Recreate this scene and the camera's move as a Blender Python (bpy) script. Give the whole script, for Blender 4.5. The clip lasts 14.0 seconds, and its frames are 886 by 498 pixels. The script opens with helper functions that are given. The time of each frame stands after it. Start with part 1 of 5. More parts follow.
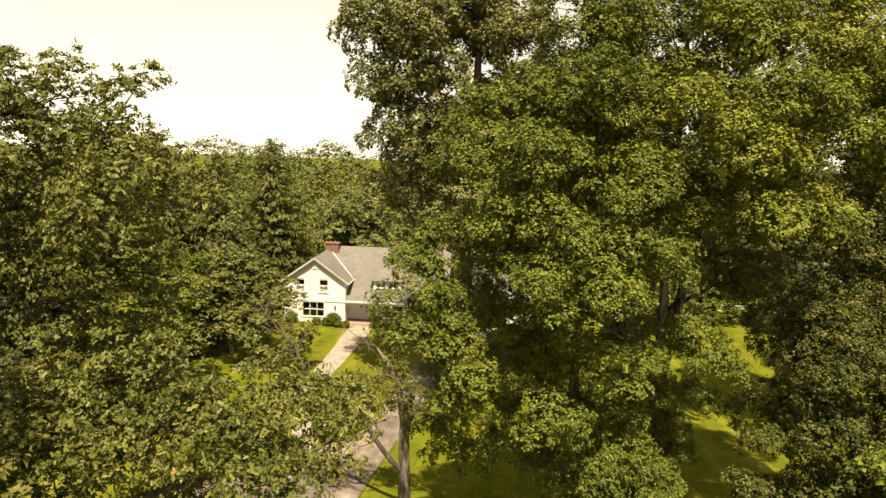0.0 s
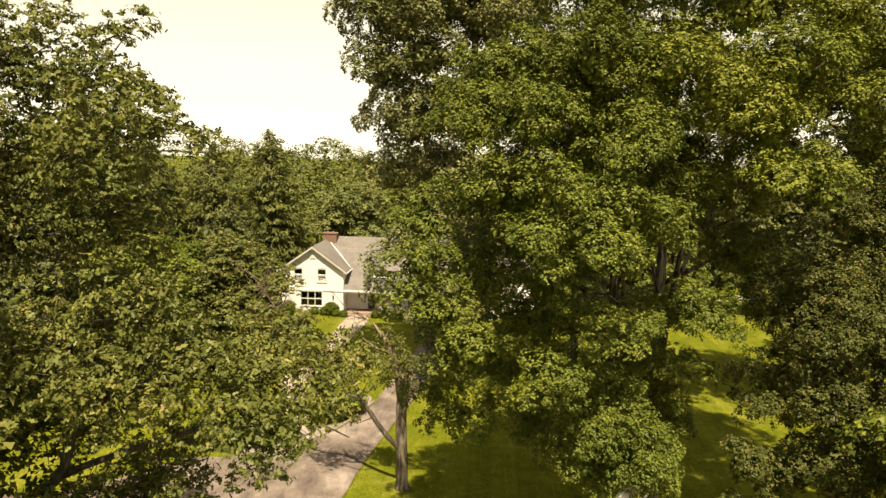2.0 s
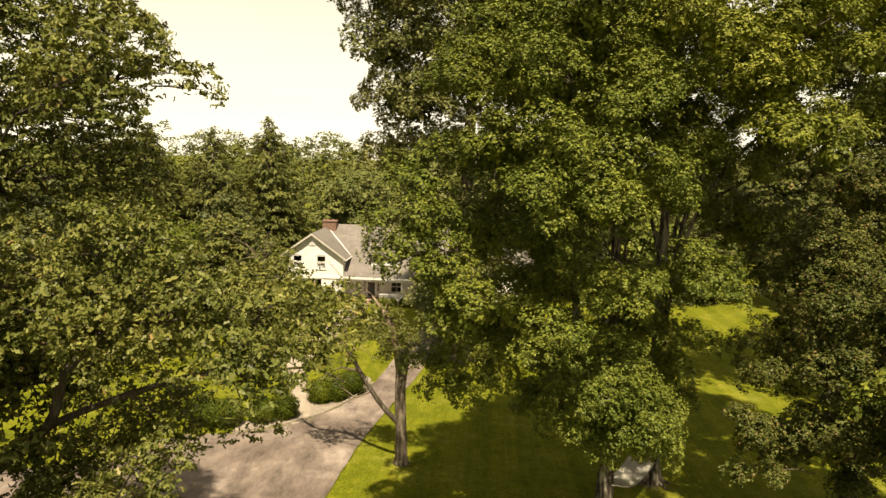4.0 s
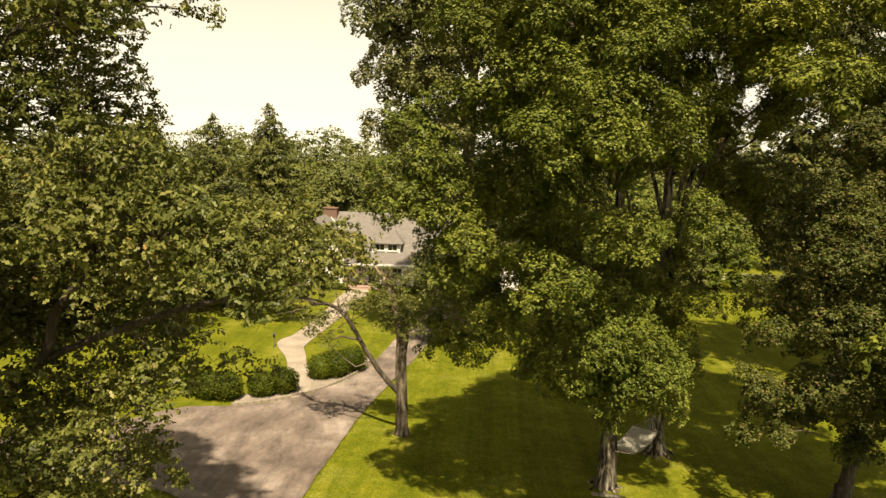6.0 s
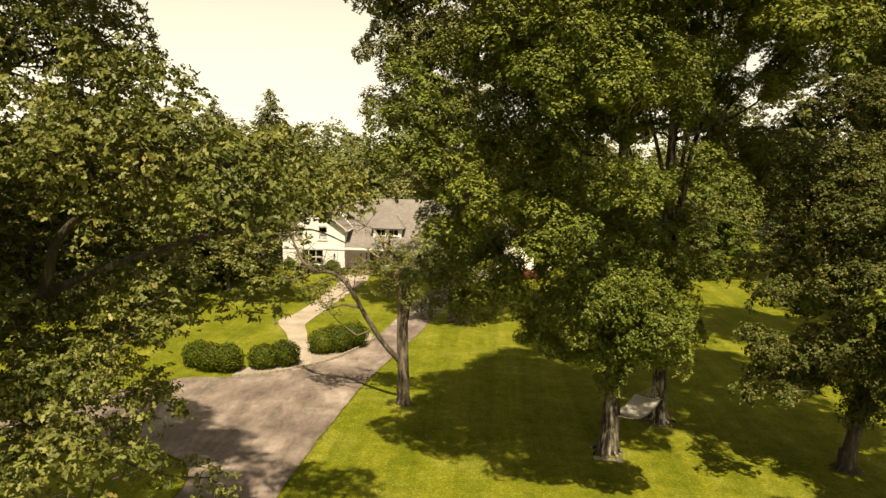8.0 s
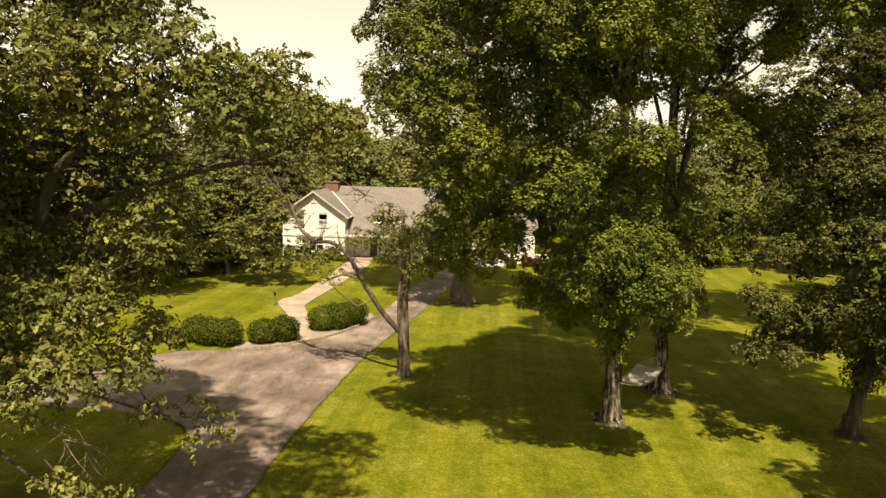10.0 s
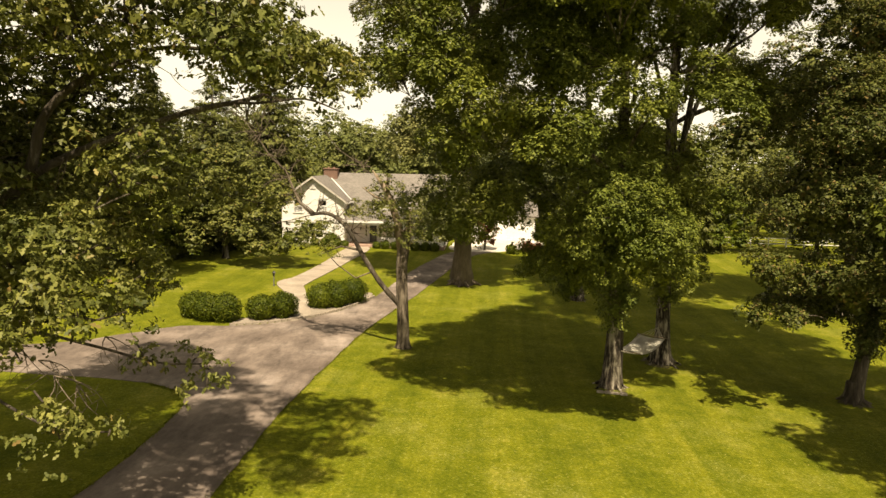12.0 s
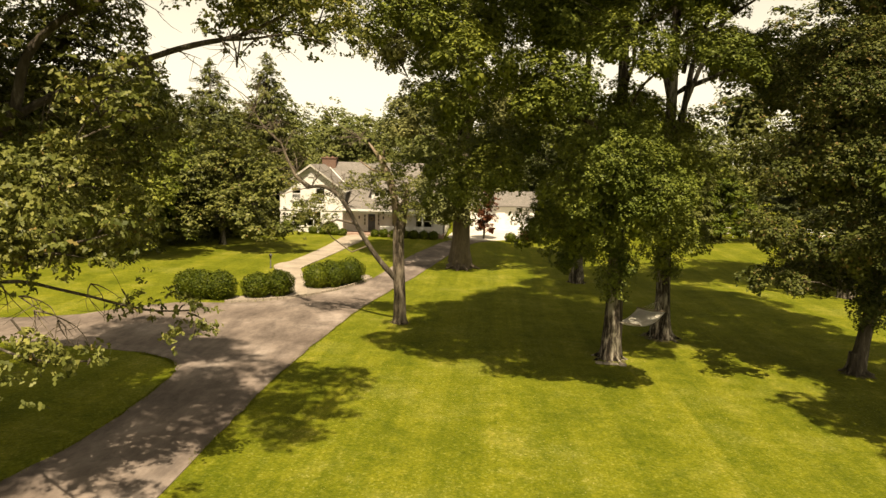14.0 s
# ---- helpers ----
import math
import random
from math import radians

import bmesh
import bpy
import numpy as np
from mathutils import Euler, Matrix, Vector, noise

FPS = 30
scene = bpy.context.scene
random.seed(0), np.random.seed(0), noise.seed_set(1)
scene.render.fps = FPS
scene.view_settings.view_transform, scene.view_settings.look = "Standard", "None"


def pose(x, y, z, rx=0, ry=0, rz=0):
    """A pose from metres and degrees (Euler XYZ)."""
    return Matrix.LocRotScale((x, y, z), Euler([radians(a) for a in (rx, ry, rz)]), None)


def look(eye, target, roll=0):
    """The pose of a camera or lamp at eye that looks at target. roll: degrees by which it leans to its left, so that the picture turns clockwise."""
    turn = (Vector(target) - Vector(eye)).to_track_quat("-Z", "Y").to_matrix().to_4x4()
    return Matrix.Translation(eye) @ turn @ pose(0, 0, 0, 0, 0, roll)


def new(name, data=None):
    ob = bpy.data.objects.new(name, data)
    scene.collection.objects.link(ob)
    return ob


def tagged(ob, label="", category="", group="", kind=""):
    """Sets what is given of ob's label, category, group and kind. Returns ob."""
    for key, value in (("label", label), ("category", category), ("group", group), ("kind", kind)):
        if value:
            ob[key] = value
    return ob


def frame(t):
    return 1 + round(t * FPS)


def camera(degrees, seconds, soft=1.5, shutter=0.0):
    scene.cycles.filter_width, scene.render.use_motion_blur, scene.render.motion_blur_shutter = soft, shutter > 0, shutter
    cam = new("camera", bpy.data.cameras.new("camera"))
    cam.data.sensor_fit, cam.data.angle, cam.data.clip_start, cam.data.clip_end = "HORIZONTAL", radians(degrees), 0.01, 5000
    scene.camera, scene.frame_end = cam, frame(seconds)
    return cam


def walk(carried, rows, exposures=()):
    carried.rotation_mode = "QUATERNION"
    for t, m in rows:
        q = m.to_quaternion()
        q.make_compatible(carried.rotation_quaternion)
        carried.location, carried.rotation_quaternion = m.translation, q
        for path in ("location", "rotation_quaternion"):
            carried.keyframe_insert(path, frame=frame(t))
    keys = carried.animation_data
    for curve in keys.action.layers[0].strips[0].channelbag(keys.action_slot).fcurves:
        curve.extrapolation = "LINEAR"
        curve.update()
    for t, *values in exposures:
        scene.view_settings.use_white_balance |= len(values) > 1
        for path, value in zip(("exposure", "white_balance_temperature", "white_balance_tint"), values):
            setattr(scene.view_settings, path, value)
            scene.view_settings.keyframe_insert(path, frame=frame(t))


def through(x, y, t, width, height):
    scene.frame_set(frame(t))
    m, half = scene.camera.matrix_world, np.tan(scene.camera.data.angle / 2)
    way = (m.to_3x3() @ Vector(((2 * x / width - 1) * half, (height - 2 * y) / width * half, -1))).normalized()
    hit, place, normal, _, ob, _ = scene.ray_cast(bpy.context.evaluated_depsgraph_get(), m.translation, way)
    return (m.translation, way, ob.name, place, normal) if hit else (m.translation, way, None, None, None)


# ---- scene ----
from mathutils.geometry import delaunay_2d_cdt

cam = camera(66.0, 14.0, soft=1.45)
PATH = [
    (0, (0.617, 0.374, 20.344), (0.517, 2.353, 20.075), 1.7),
    (0.5, (0.629, 0.331, 20.001), (0.531, 2.31, 19.733), 1.6),
    (1, (0.695, 0.317, 19.625), (0.598, 2.297, 19.357), 1.6),
    (1.5, (0.765, 0.342, 19.234), (0.668, 2.322, 18.968), 1.6),
    (2, (0.825, 0.397, 18.852), (0.726, 2.377, 18.587), 1.5),
    (2.5, (0.866, 0.463, 18.478), (0.768, 2.443, 18.213), 1.5),
    (3, (0.891, 0.52, 18.103), (0.792, 2.5, 17.837), 1.5),
    (5.5, (0.928, 0.782, 15.77), (0.825, 2.762, 15.512), 1.5),
    (6, (0.938, 0.793, 15.284), (0.834, 2.774, 15.027), 1.5),
    (6.5, (0.943, 0.775, 14.832), (0.838, 2.756, 14.573), 1.5),
    (7, (0.947, 0.757, 14.39), (0.842, 2.738, 14.131), 1.5),
    (7.5, (0.961, 0.739, 13.958), (0.854, 2.72, 13.699), 1.5),
    (8, (0.952, 0.748, 13.52), (0.845, 2.728, 13.263), 1.5),
    (10.5, (1.009, 0.748, 11.333), (0.899, 2.729, 11.083), 1.4),
    (11, (1.025, 0.765, 10.956), (0.914, 2.746, 10.705), 1.3),
    (11.5, (1.06, 0.819, 10.612), (0.949, 2.799, 10.358), 1.3),
    (12, (1.094, 0.879, 10.265), (0.984, 2.86, 10.009), 1.2),
    (12.5, (1.118, 0.947, 9.886), (1.008, 2.928, 9.63), 1.2),
    (13, (1.15, 0.994, 9.513), (1.04, 2.975, 9.258), 1.1),
    (13.5, (1.22, 1.07, 9.119), (1.11, 3.051, 8.866), 1.2),
    (14, (1.278, 1.144, 8.744), (1.167, 3.125, 8.492), 1.2),
]
walk(cam, [(t, look(eye, target, roll)) for t, eye, target, roll in PATH],
     exposures=[(0.0, 1.18, 7900, 10), (3.0, 1.12, 7950, 10), (8.0, 1.03, 8000, 10), (14.0, 1.05, 8100, 11)])

# ---- world, sun, exposure ----
SUN_AZ, SUN_EL = radians(-6.0), radians(61.0)     # high light from behind the start of the walk, a little from the right
world = bpy.data.worlds.new("hazy_sky")
scene.world = world
world.use_nodes = True
wn, wl = world.node_tree.nodes, world.node_tree.links
sky = wn.new("ShaderNodeTexSky")
sky.sky_type = "NISHITA"
sky.sun_disc = False
sky.sun_elevation, sky.sun_rotation = SUN_EL, math.pi + SUN_AZ
sky.air_density, sky.dust_density, sky.ozone_density = 1.0, 0.3, 1.0
haze = wn.new("ShaderNodeHueSaturation")
haze.inputs["Saturation"].default_value = 0.06
wl.new(sky.outputs[0], haze.inputs["Color"])
warm = wn.new("ShaderNodeMix")
warm.data_type, warm.blend_type = "RGBA", "MULTIPLY"
warm.inputs[0].default_value, warm.inputs[7].default_value = 1.0, (1.0, 0.985, 0.87, 1)
wl.new(haze.outputs[0], warm.inputs[6])
wl.new(warm.outputs[2], wn["Background"].inputs["Color"])
wn["Background"].inputs["Strength"].default_value = 0.084
sun_data = bpy.data.lights.new("sun", "SUN")
sun_data.energy, sun_data.angle, sun_data.color = 5.0, radians(0.8), (1.0, 0.93, 0.80)
sun = new("sun", sun_data)
sun.matrix_world = look((-20 * math.sin(SUN_AZ), -20 * math.cos(SUN_AZ), 20 * math.tan(SUN_EL)), (0, 0, 0))


# ---- materials ----
def material(name, rough=0.8, metal=0.0, spec=0.3):
    m = bpy.data.materials.new(name)
    m.use_nodes = True
    b = m.node_tree.nodes["Principled BSDF"]
    b.inputs["Roughness"].default_value, b.inputs["Metallic"].default_value = rough, metal
    b.inputs["Specular IOR Level"].default_value = spec
    return m, m.node_tree.nodes, m.node_tree.links, b


def coords(n, l, scale=(1, 1, 1), rot=(0, 0, 0)):
    t, mp = n.new("ShaderNodeTexCoord"), n.new("ShaderNodeMapping")
    mp.inputs["Scale"].default_value, mp.inputs["Rotation"].default_value = scale, rot
    l.new(t.outputs["Object"], mp.inputs["Vector"])
    return mp.outputs[0]


def noise_node(n, l, vec, scale, detail=4.0, rough=0.6):
    t = n.new("ShaderNodeTexNoise")
    t.inputs["Scale"].default_value, t.inputs["Detail"].default_value, t.inputs["Roughness"].default_value = scale, detail, rough
    l.new(vec, t.inputs["Vector"])
    return t.outputs["Fac"]


def ramp(n, l, fac, stops):
    r = n.new("ShaderNodeValToRGB")
    while len(r.color_ramp.elements) < len(stops):
        r.color_ramp.elements.new(0.5)
    for e, (p, c) in zip(r.color_ramp.elements, stops):
        e.position, e.color = p, (*c, 1)
    l.new(fac, r.inputs[0])
    return r.outputs[0]


def mix(n, l, fac, a, b, mode="MIX"):
    x = n.new("ShaderNodeMix")
    x.data_type, x.blend_type = "RGBA", mode
    for sock, v in ((x.inputs[0], fac), (x.inputs[6], a), (x.inputs[7], b)):
        if isinstance(v, (int, float)):
            sock.default_value = v
        elif isinstance(v, tuple):
            sock.default_value = (*v, 1)
        else:
            l.new(v, sock)
    return x.outputs[2]


def bump(n, l, b, height, strength=0.3, dist=0.02):
    k = n.new("ShaderNodeBump")
    k.inputs["Strength"].default_value, k.inputs["Distance"].default_value = strength, dist
    l.new(height, k.inputs["Height"])
    l.new(k.outputs[0], b.inputs["Normal"])


def mottled(name, stops, scale, fine, rough=0.85, stretch=(1, 1, 1), bump_s=0.4, bump_d=0.02, spec=0.25, metal=0.0):
    """A surface of two scales of noise: large patches by the ramp, fine grain over it and as relief."""
    m, n, l, b = material(name, rough, metal, spec)
    v = coords(n, l, stretch)
    col = ramp(n, l, noise_node(n, l, v, scale, 5), stops)
    f = noise_node(n, l, v, fine, 6, 0.7)
    grain = ramp(n, l, f, [(0.25, (0.62, 0.62, 0.62)), (0.75, (1.25, 1.25, 1.25))])
    l.new(mix(n, l, 1.0, col, grain, "MULTIPLY"), b.inputs["Base Color"])
    bump(n, l, b, f, bump_s, bump_d)
    return m


def leaf_material(name, dark, main, light, odd=None, odd_share=0.03, patch=0.35, through=0.05, gloss=0.52):
    m, n, l, b = material(name, gloss, 0.0, 0.12)
    g = n.new("ShaderNodeNewGeometry")
    near = lambda c, k: tuple(k * a + (1 - k) * b for a, b in zip(c, main))
    stops = [(0.0, near(dark, 0.72)), (0.5, main), (1.0 - odd_share - 0.02, near(light, 0.72))]
    if odd:
        stops.append((1.0 - odd_share, odd))
    col = ramp(n, l, g.outputs["Random Per Island"], stops)
    v = coords(n, l)
    patches = ramp(n, l, noise_node(n, l, v, patch, 3), [(0.3, (0.68, 0.74, 0.62)), (0.7, (1.32, 1.22, 1.05))])
    col = mix(n, l, 1.0, col, patches, "MULTIPLY")
    l.new(col, b.inputs["Base Color"])
    tr = n.new("ShaderNodeBsdfTranslucent")
    l.new(mix(n, l, 1.0, col, (1.25, 1.2, 0.55), "MULTIPLY"), tr.inputs[0])
    x = n.new("ShaderNodeMixShader")
    x.inputs[0].default_value = through
    l.new(b.outputs[0], x.inputs[1]), l.new(tr.outputs[0], x.inputs[2])
    l.new(x.outputs[0], n["Material Output"].inputs[0])
    return m


def lawn_material():
    m, n, l, b = material("lawn_grass", 0.95, 0, 0.03)
    b.inputs["Sheen Weight"].default_value, b.inputs["Sheen Roughness"].default_value = 0.06, 0.35
    b.inputs["Sheen Tint"].default_value = (0.85, 0.9, 0.3, 1)
    v = coords(n, l)
    big = noise_node(n, l, v, 0.26, 7, 0.72)
    col = ramp(n, l, big, [(0.3, (0.066, 0.077, 0.006)), (0.5, (0.102, 0.108, 0.008)), (0.72, (0.146, 0.143, 0.022))])
    wv = n.new("ShaderNodeTexWave")                    # mower stripes, one and a half metres wide
    wv.inputs["Scale"].default_value, wv.inputs["Distortion"].default_value = 0.105, 0.35
    wv.inputs["Detail"].default_value, wv.inputs["Detail Scale"].default_value = 2.0, 0.6
    l.new(coords(n, l, rot=(0, 0, radians(2))), wv.inputs["Vector"])
    stripes = ramp(n, l, wv.outputs["Fac"], [(0.35, (0.84, 0.88, 0.84)), (0.65, (1.14, 1.11, 1.2))])
    col = mix(n, l, 0.6, col, stripes, "MULTIPLY")
    rows = noise_node(n, l, coords(n, l, (3.2, 0.10, 1)), 1.0, 4, 0.65)      # wheel and blade lines along the mowing
    col = mix(n, l, 0.45, col, ramp(n, l, rows, [(0.34, (0.78, 0.84, 0.74)), (0.5, (1.0, 1.0, 1.0)), (0.66, (1.28, 1.2, 1.35))]), "MULTIPLY")
    mid = ramp(n, l, noise_node(n, l, v, 1.4, 6, 0.75), [(0.3, (0.70, 0.78, 0.72)), (0.7, (1.28, 1.2, 1.34))])
    col = mix(n, l, 1.0, col, mid, "MULTIPLY")
    f = noise_node(n, l, v, 9, 6, 0.85)
    fine = ramp(n, l, f, [(0.34, (0.56, 0.62, 0.52)), (0.66, (1.40, 1.36, 1.42))])
    col = mix(n, l, 1.0, col, fine, "MULTIPLY")
    vo = n.new("ShaderNodeTexVoronoi")                 # tufts, some of them pale
    vo.inputs["Scale"].default_value = 17.0
    l.new(v, vo.inputs["Vector"])
    sep = n.new("ShaderNodeSeparateColor")
    l.new(vo.outputs["Color"], sep.inputs[0])
    tuft = ramp(n, l, sep.outputs[0], [(0.0, (0.76, 0.84, 0.7)), (0.6, (1.0, 1.02, 1.0)), (0.88, (1.15, 1.14, 1.4)), (0.97, (1.8, 1.75, 4.0))])
    col = mix(n, l, 0.55, col, tuft, "MULTIPLY")
    bare = ramp(n, l, noise_node(n, l, v, 0.33, 6, 0.7), [(0.66, (0, 0, 0)), (0.78, (1, 1, 1))])
    col = mix(n, l, bare, col, (0.150, 0.140, 0.035))
    l.new(col, b.inputs["Base Color"])
    bump(n, l, b, f, 0.6, 0.05)
    return m


def asphalt_material():
    m, n, l, b = material("worn_asphalt", 0.9, 0, 0.2)
    v = coords(n, l)
    # worn blotches and streaks; their contrast also stands for dappled tree shade
    col = ramp(n, l, noise_node(n, l, v, 0.22, 6, 0.65), [(0.3, (0.080, 0.062, 0.051)), (0.52, (0.136, 0.109, 0.091)), (0.72, (0.245, 0.206, 0.178))])
    streak = ramp(n, l, noise_node(n, l, coords(n, l, (0.9, 0.34, 1)), 1.1, 6, 0.75), [(0.36, (0.66, 0.65, 0.65)), (0.62, (1.32, 1.31, 1.30))])
    col = mix(n, l, 1.0, col, streak, "MULTIPLY")
    f = noise_node(n, l, v, 60, 4, 0.8)
    col = mix(n, l, 0.7, col, ramp(n, l, f, [(0.3, (0.7, 0.7, 0.7)), (0.7, (1.3, 1.3, 1.3))]), "MULTIPLY")
    vo = n.new("ShaderNodeTexVoronoi")                 # hairline cracks
    vo.feature = "DISTANCE_TO_EDGE"
    vo.inputs["Scale"].default_value = 0.28
    wob = n.new("ShaderNodeVectorMath")
    wob.operation = "ADD"
    nz = n.new("ShaderNodeTexNoise")
    nz.inputs["Scale"].default_value = 1.3
    l.new(v, nz.inputs["Vector"]), l.new(v, wob.inputs[0]), l.new(nz.outputs["Color"], wob.inputs[1]), l.new(wob.outputs[0], vo.inputs["Vector"])
    crack = ramp(n, l, vo.outputs["Distance"], [(0.0, (0.45, 0.45, 0.45)), (0.012, (1, 1, 1))])
    col = mix(n, l, 0.35, col, crack, "MULTIPLY")
    l.new(col, b.inputs["Base Color"])
    bump(n, l, b, f, 0.4, 0.01)
    return m


def shingle_material():
    m, n, l, b = material("asphalt_shingles", 0.9, 0, 0.2)
    v = coords(n, l)
    br = n.new("ShaderNodeTexBrick")
    br.inputs["Scale"].default_value = 1.0
    br.inputs["Brick Width"].default_value, br.inputs["Row Height"].default_value = 0.33, 0.145
    br.inputs["Mortar Size"].default_value = 0.012
    for k, c in (("Color1", (0.190, 0.173, 0.160)), ("Color2", (0.146, 0.132, 0.122)), ("Mortar", (0.08, 0.075, 0.068))):
        br.inputs[k].default_value = (*c, 1)
    l.new(v, br.inputs["Vector"])
    st = ramp(n, l, noise_node(n, l, v, 0.5, 5, 0.7), [(0.3, (0.82, 0.82, 0.8)), (0.7, (1.15, 1.13, 1.1))])
    l.new(mix(n, l, 1.0, br.outputs["Color"], st, "MULTIPLY"), b.inputs["Base Color"])
    bump(n, l, b, br.outputs["Fac"], 0.5, -0.02)
    return m


def siding_material():
    m, n, l, b = material("white_clapboard", 0.55, 0, 0.35)
    v = coords(n, l)
    wv = n.new("ShaderNodeTexWave")
    wv.bands_direction, wv.wave_profile = "Z", "SAW"
    wv.inputs["Scale"].default_value, wv.inputs["Distortion"].default_value = 1.25, 0.0
    l.new(v, wv.inputs["Vector"])
    st = ramp(n, l, noise_node(n, l, v, 0.8, 6, 0.7), [(0.3, (0.62, 0.60, 0.555)), (0.7, (0.72, 0.70, 0.665))])
    l.new(st, b.inputs["Base Color"])
    bump(n, l, b, wv.outputs["Fac"], 0.6, 0.012)
    return m


def glass_material():
    m, n, l, b = material("window_glass", 0.03, 0, 0.5)
    b.inputs["Base Color"].default_value = (0.9, 0.92, 0.9, 1)
    b.inputs["Transmission Weight"].default_value = 1.0
    b.inputs["IOR"].default_value = 1.45
    return m


LAWN, ASPHALT, SHINGLES, SIDING, GLASS = lawn_material(), asphalt_material(), shingle_material(), siding_material(), glass_material()
def bark_material(name, furrow, plate, pale):
    m, n, l, b = material(name, 0.95, 0, 0.15)
    v = coords(n, l, (1, 1, 0.17))
    strips = noise_node(n, l, v, 4.4, 6, 0.72)
    col = ramp(n, l, strips, [(0.42, furrow), (0.50, plate), (0.60, pale)])
    stain = ramp(n, l, noise_node(n, l, coords(n, l), 1.1, 4, 0.6), [(0.35, (0.55, 0.56, 0.5)), (0.65, (1.2, 1.2, 1.2))])
    l.new(mix(n, l, 1.0, col, stain, "MULTIPLY"), b.inputs["Base Color"])
    bump(n, l, b, strips, 1.0, 0.16)
    return m


BARK = mottled("grey_bark", [(0.3, (0.040, 0.031, 0.022)), (0.58, (0.105, 0.085, 0.062)), (0.68, (0.24, 0.215, 0.165))], 4.5, 16, 0.95, (1, 1, 0.16), 1.0, 0.14)
BARK_PALE = mottled("weathered_bark", [(0.3, (0.073, 0.056, 0.040)), (0.7, (0.165, 0.132, 0.096))], 1.0, 8, 0.95, (1, 1, 0.2), 0.9, 0.05)
# trim paint dimmed: tree shade on the gable's rakes is put into the colour
RAKE = mottled("shaded_trim_paint", [(0.3, (0.40, 0.37, 0.32)), (0.7, (0.50, 0.47, 0.42))], 1.5, 20, 0.6, bump_s=0.05)
BARE_WOOD = mottled("bare_split_wood", [(0.3, (0.13, 0.09, 0.06)), (0.7, (0.27, 0.21, 0.15))], 2.0, 14, 0.9, (1, 1, 0.15), 0.6, 0.03)
BARK_SNAG = bark_material("cracked_grey_bark", (0.040, 0.031, 0.022), (0.115, 0.092, 0.067), (0.20, 0.165, 0.125))
BARK_DARK = bark_material("dark_flaky_bark", (0.018, 0.014, 0.010), (0.075, 0.060, 0.044), (0.27, 0.24, 0.19))
TRIM = mottled("white_trim_paint", [(0.3, (0.644, 0.626, 0.592)), (0.7, (0.713, 0.696, 0.661))], 1.5, 20, 0.5, bump_s=0.05)
CURTAIN = mottled("pale_curtain", [(0.3, (0.226, 0.217, 0.209)), (0.7, (0.348, 0.339, 0.322))], 3, 20, 0.9, (6, 6, 0.4))
BRICK_RED = mottled("red_brick", [(0.3, (0.15, 0.085, 0.062)), (0.7, (0.26, 0.16, 0.12))], 4, 25, 0.9)
MORTAR = mottled("lime_mortar", [(0.3, (0.30, 0.27, 0.23)), (0.7, (0.42, 0.38, 0.33))], 3, 30, 0.95)
FLAGSTONE = mottled("pale_flagstone", [(0.3, (0.225, 0.184, 0.144)), (0.7, (0.342, 0.293, 0.234))], 0.9, 14, 0.85)
CONCRETE = mottled("bright_concrete", [(0.3, (0.437, 0.399, 0.342)), (0.7, (0.570, 0.532, 0.465))], 0.5, 14, 0.85)
GRAVEL = mottled("gravel_margin", [(0.3, (0.170, 0.139, 0.109)), (0.7, (0.286, 0.245, 0.197))], 1.2, 30, 0.95, bump_s=0.8)
SOIL = mottled("bare_soil", [(0.3, (0.051, 0.047, 0.015)), (0.7, (0.102, 0.089, 0.030))], 1.1, 12, 0.95, bump_s=0.7)
BLACK_IRON = mottled("black_iron", [(0.3, (0.012, 0.012, 0.012)), (0.7, (0.03, 0.028, 0.026))], 3, 30, 0.45, spec=0.5)
DOOR_PAINT = mottled("dark_door_paint", [(0.3, (0.022, 0.020, 0.020)), (0.7, (0.035, 0.032, 0.030))], 2, 20, 0.35, spec=0.5)
CLOTH = mottled("cream_hammock_cloth", [(0.3, (0.50, 0.47, 0.40)), (0.7, (0.62, 0.59, 0.51))], 1.5, 40, 0.9)
ROPE = mottled("cotton_rope", [(0.3, (0.40, 0.36, 0.28)), (0.7, (0.55, 0.50, 0.40))], 6, 60, 0.9)
PORCH_FLOOR = mottled("porch_brick_paving", [(0.3, (0.24, 0.16, 0.12)), (0.7, (0.36, 0.25, 0.20))], 2, 20, 0.9)
WREATH = mottled("dry_wreath", [(0.3, (0.10, 0.07, 0.03)), (0.7, (0.25, 0.2, 0.1))], 9, 30, 0.9)

MAPLE = leaf_material("maple_leaf", (0.040, 0.054, 0.012), (0.092, 0.113, 0.021), (0.172, 0.188, 0.037), patch=0.28)
MAPLE_B = leaf_material("yellow_green_maple_leaf", (0.050, 0.065, 0.012), (0.112, 0.131, 0.022), (0.190, 0.198, 0.040), patch=0.2)
OAK = leaf_material("oak_leaf", (0.037, 0.045, 0.012), (0.090, 0.101, 0.027), (0.185, 0.187, 0.063), (0.150, 0.105, 0.040), 0.006, patch=0.45, gloss=0.45, through=0.09)
GREY_OAK = leaf_material("grey_green_leaf", (0.070, 0.078, 0.030), (0.142, 0.150, 0.060), (0.225, 0.222, 0.100), patch=0.18, gloss=0.55)
RUSSET = leaf_material("russet_maple_leaf", (0.027, 0.035, 0.010), (0.062, 0.073, 0.019), (0.120, 0.127, 0.036), (0.140, 0.104, 0.046), 0.06, patch=0.35)
SPRUCE = leaf_material("spruce_needle", (0.045, 0.054, 0.016), (0.088, 0.100, 0.030), (0.145, 0.150, 0.048), patch=0.3, through=0.15)
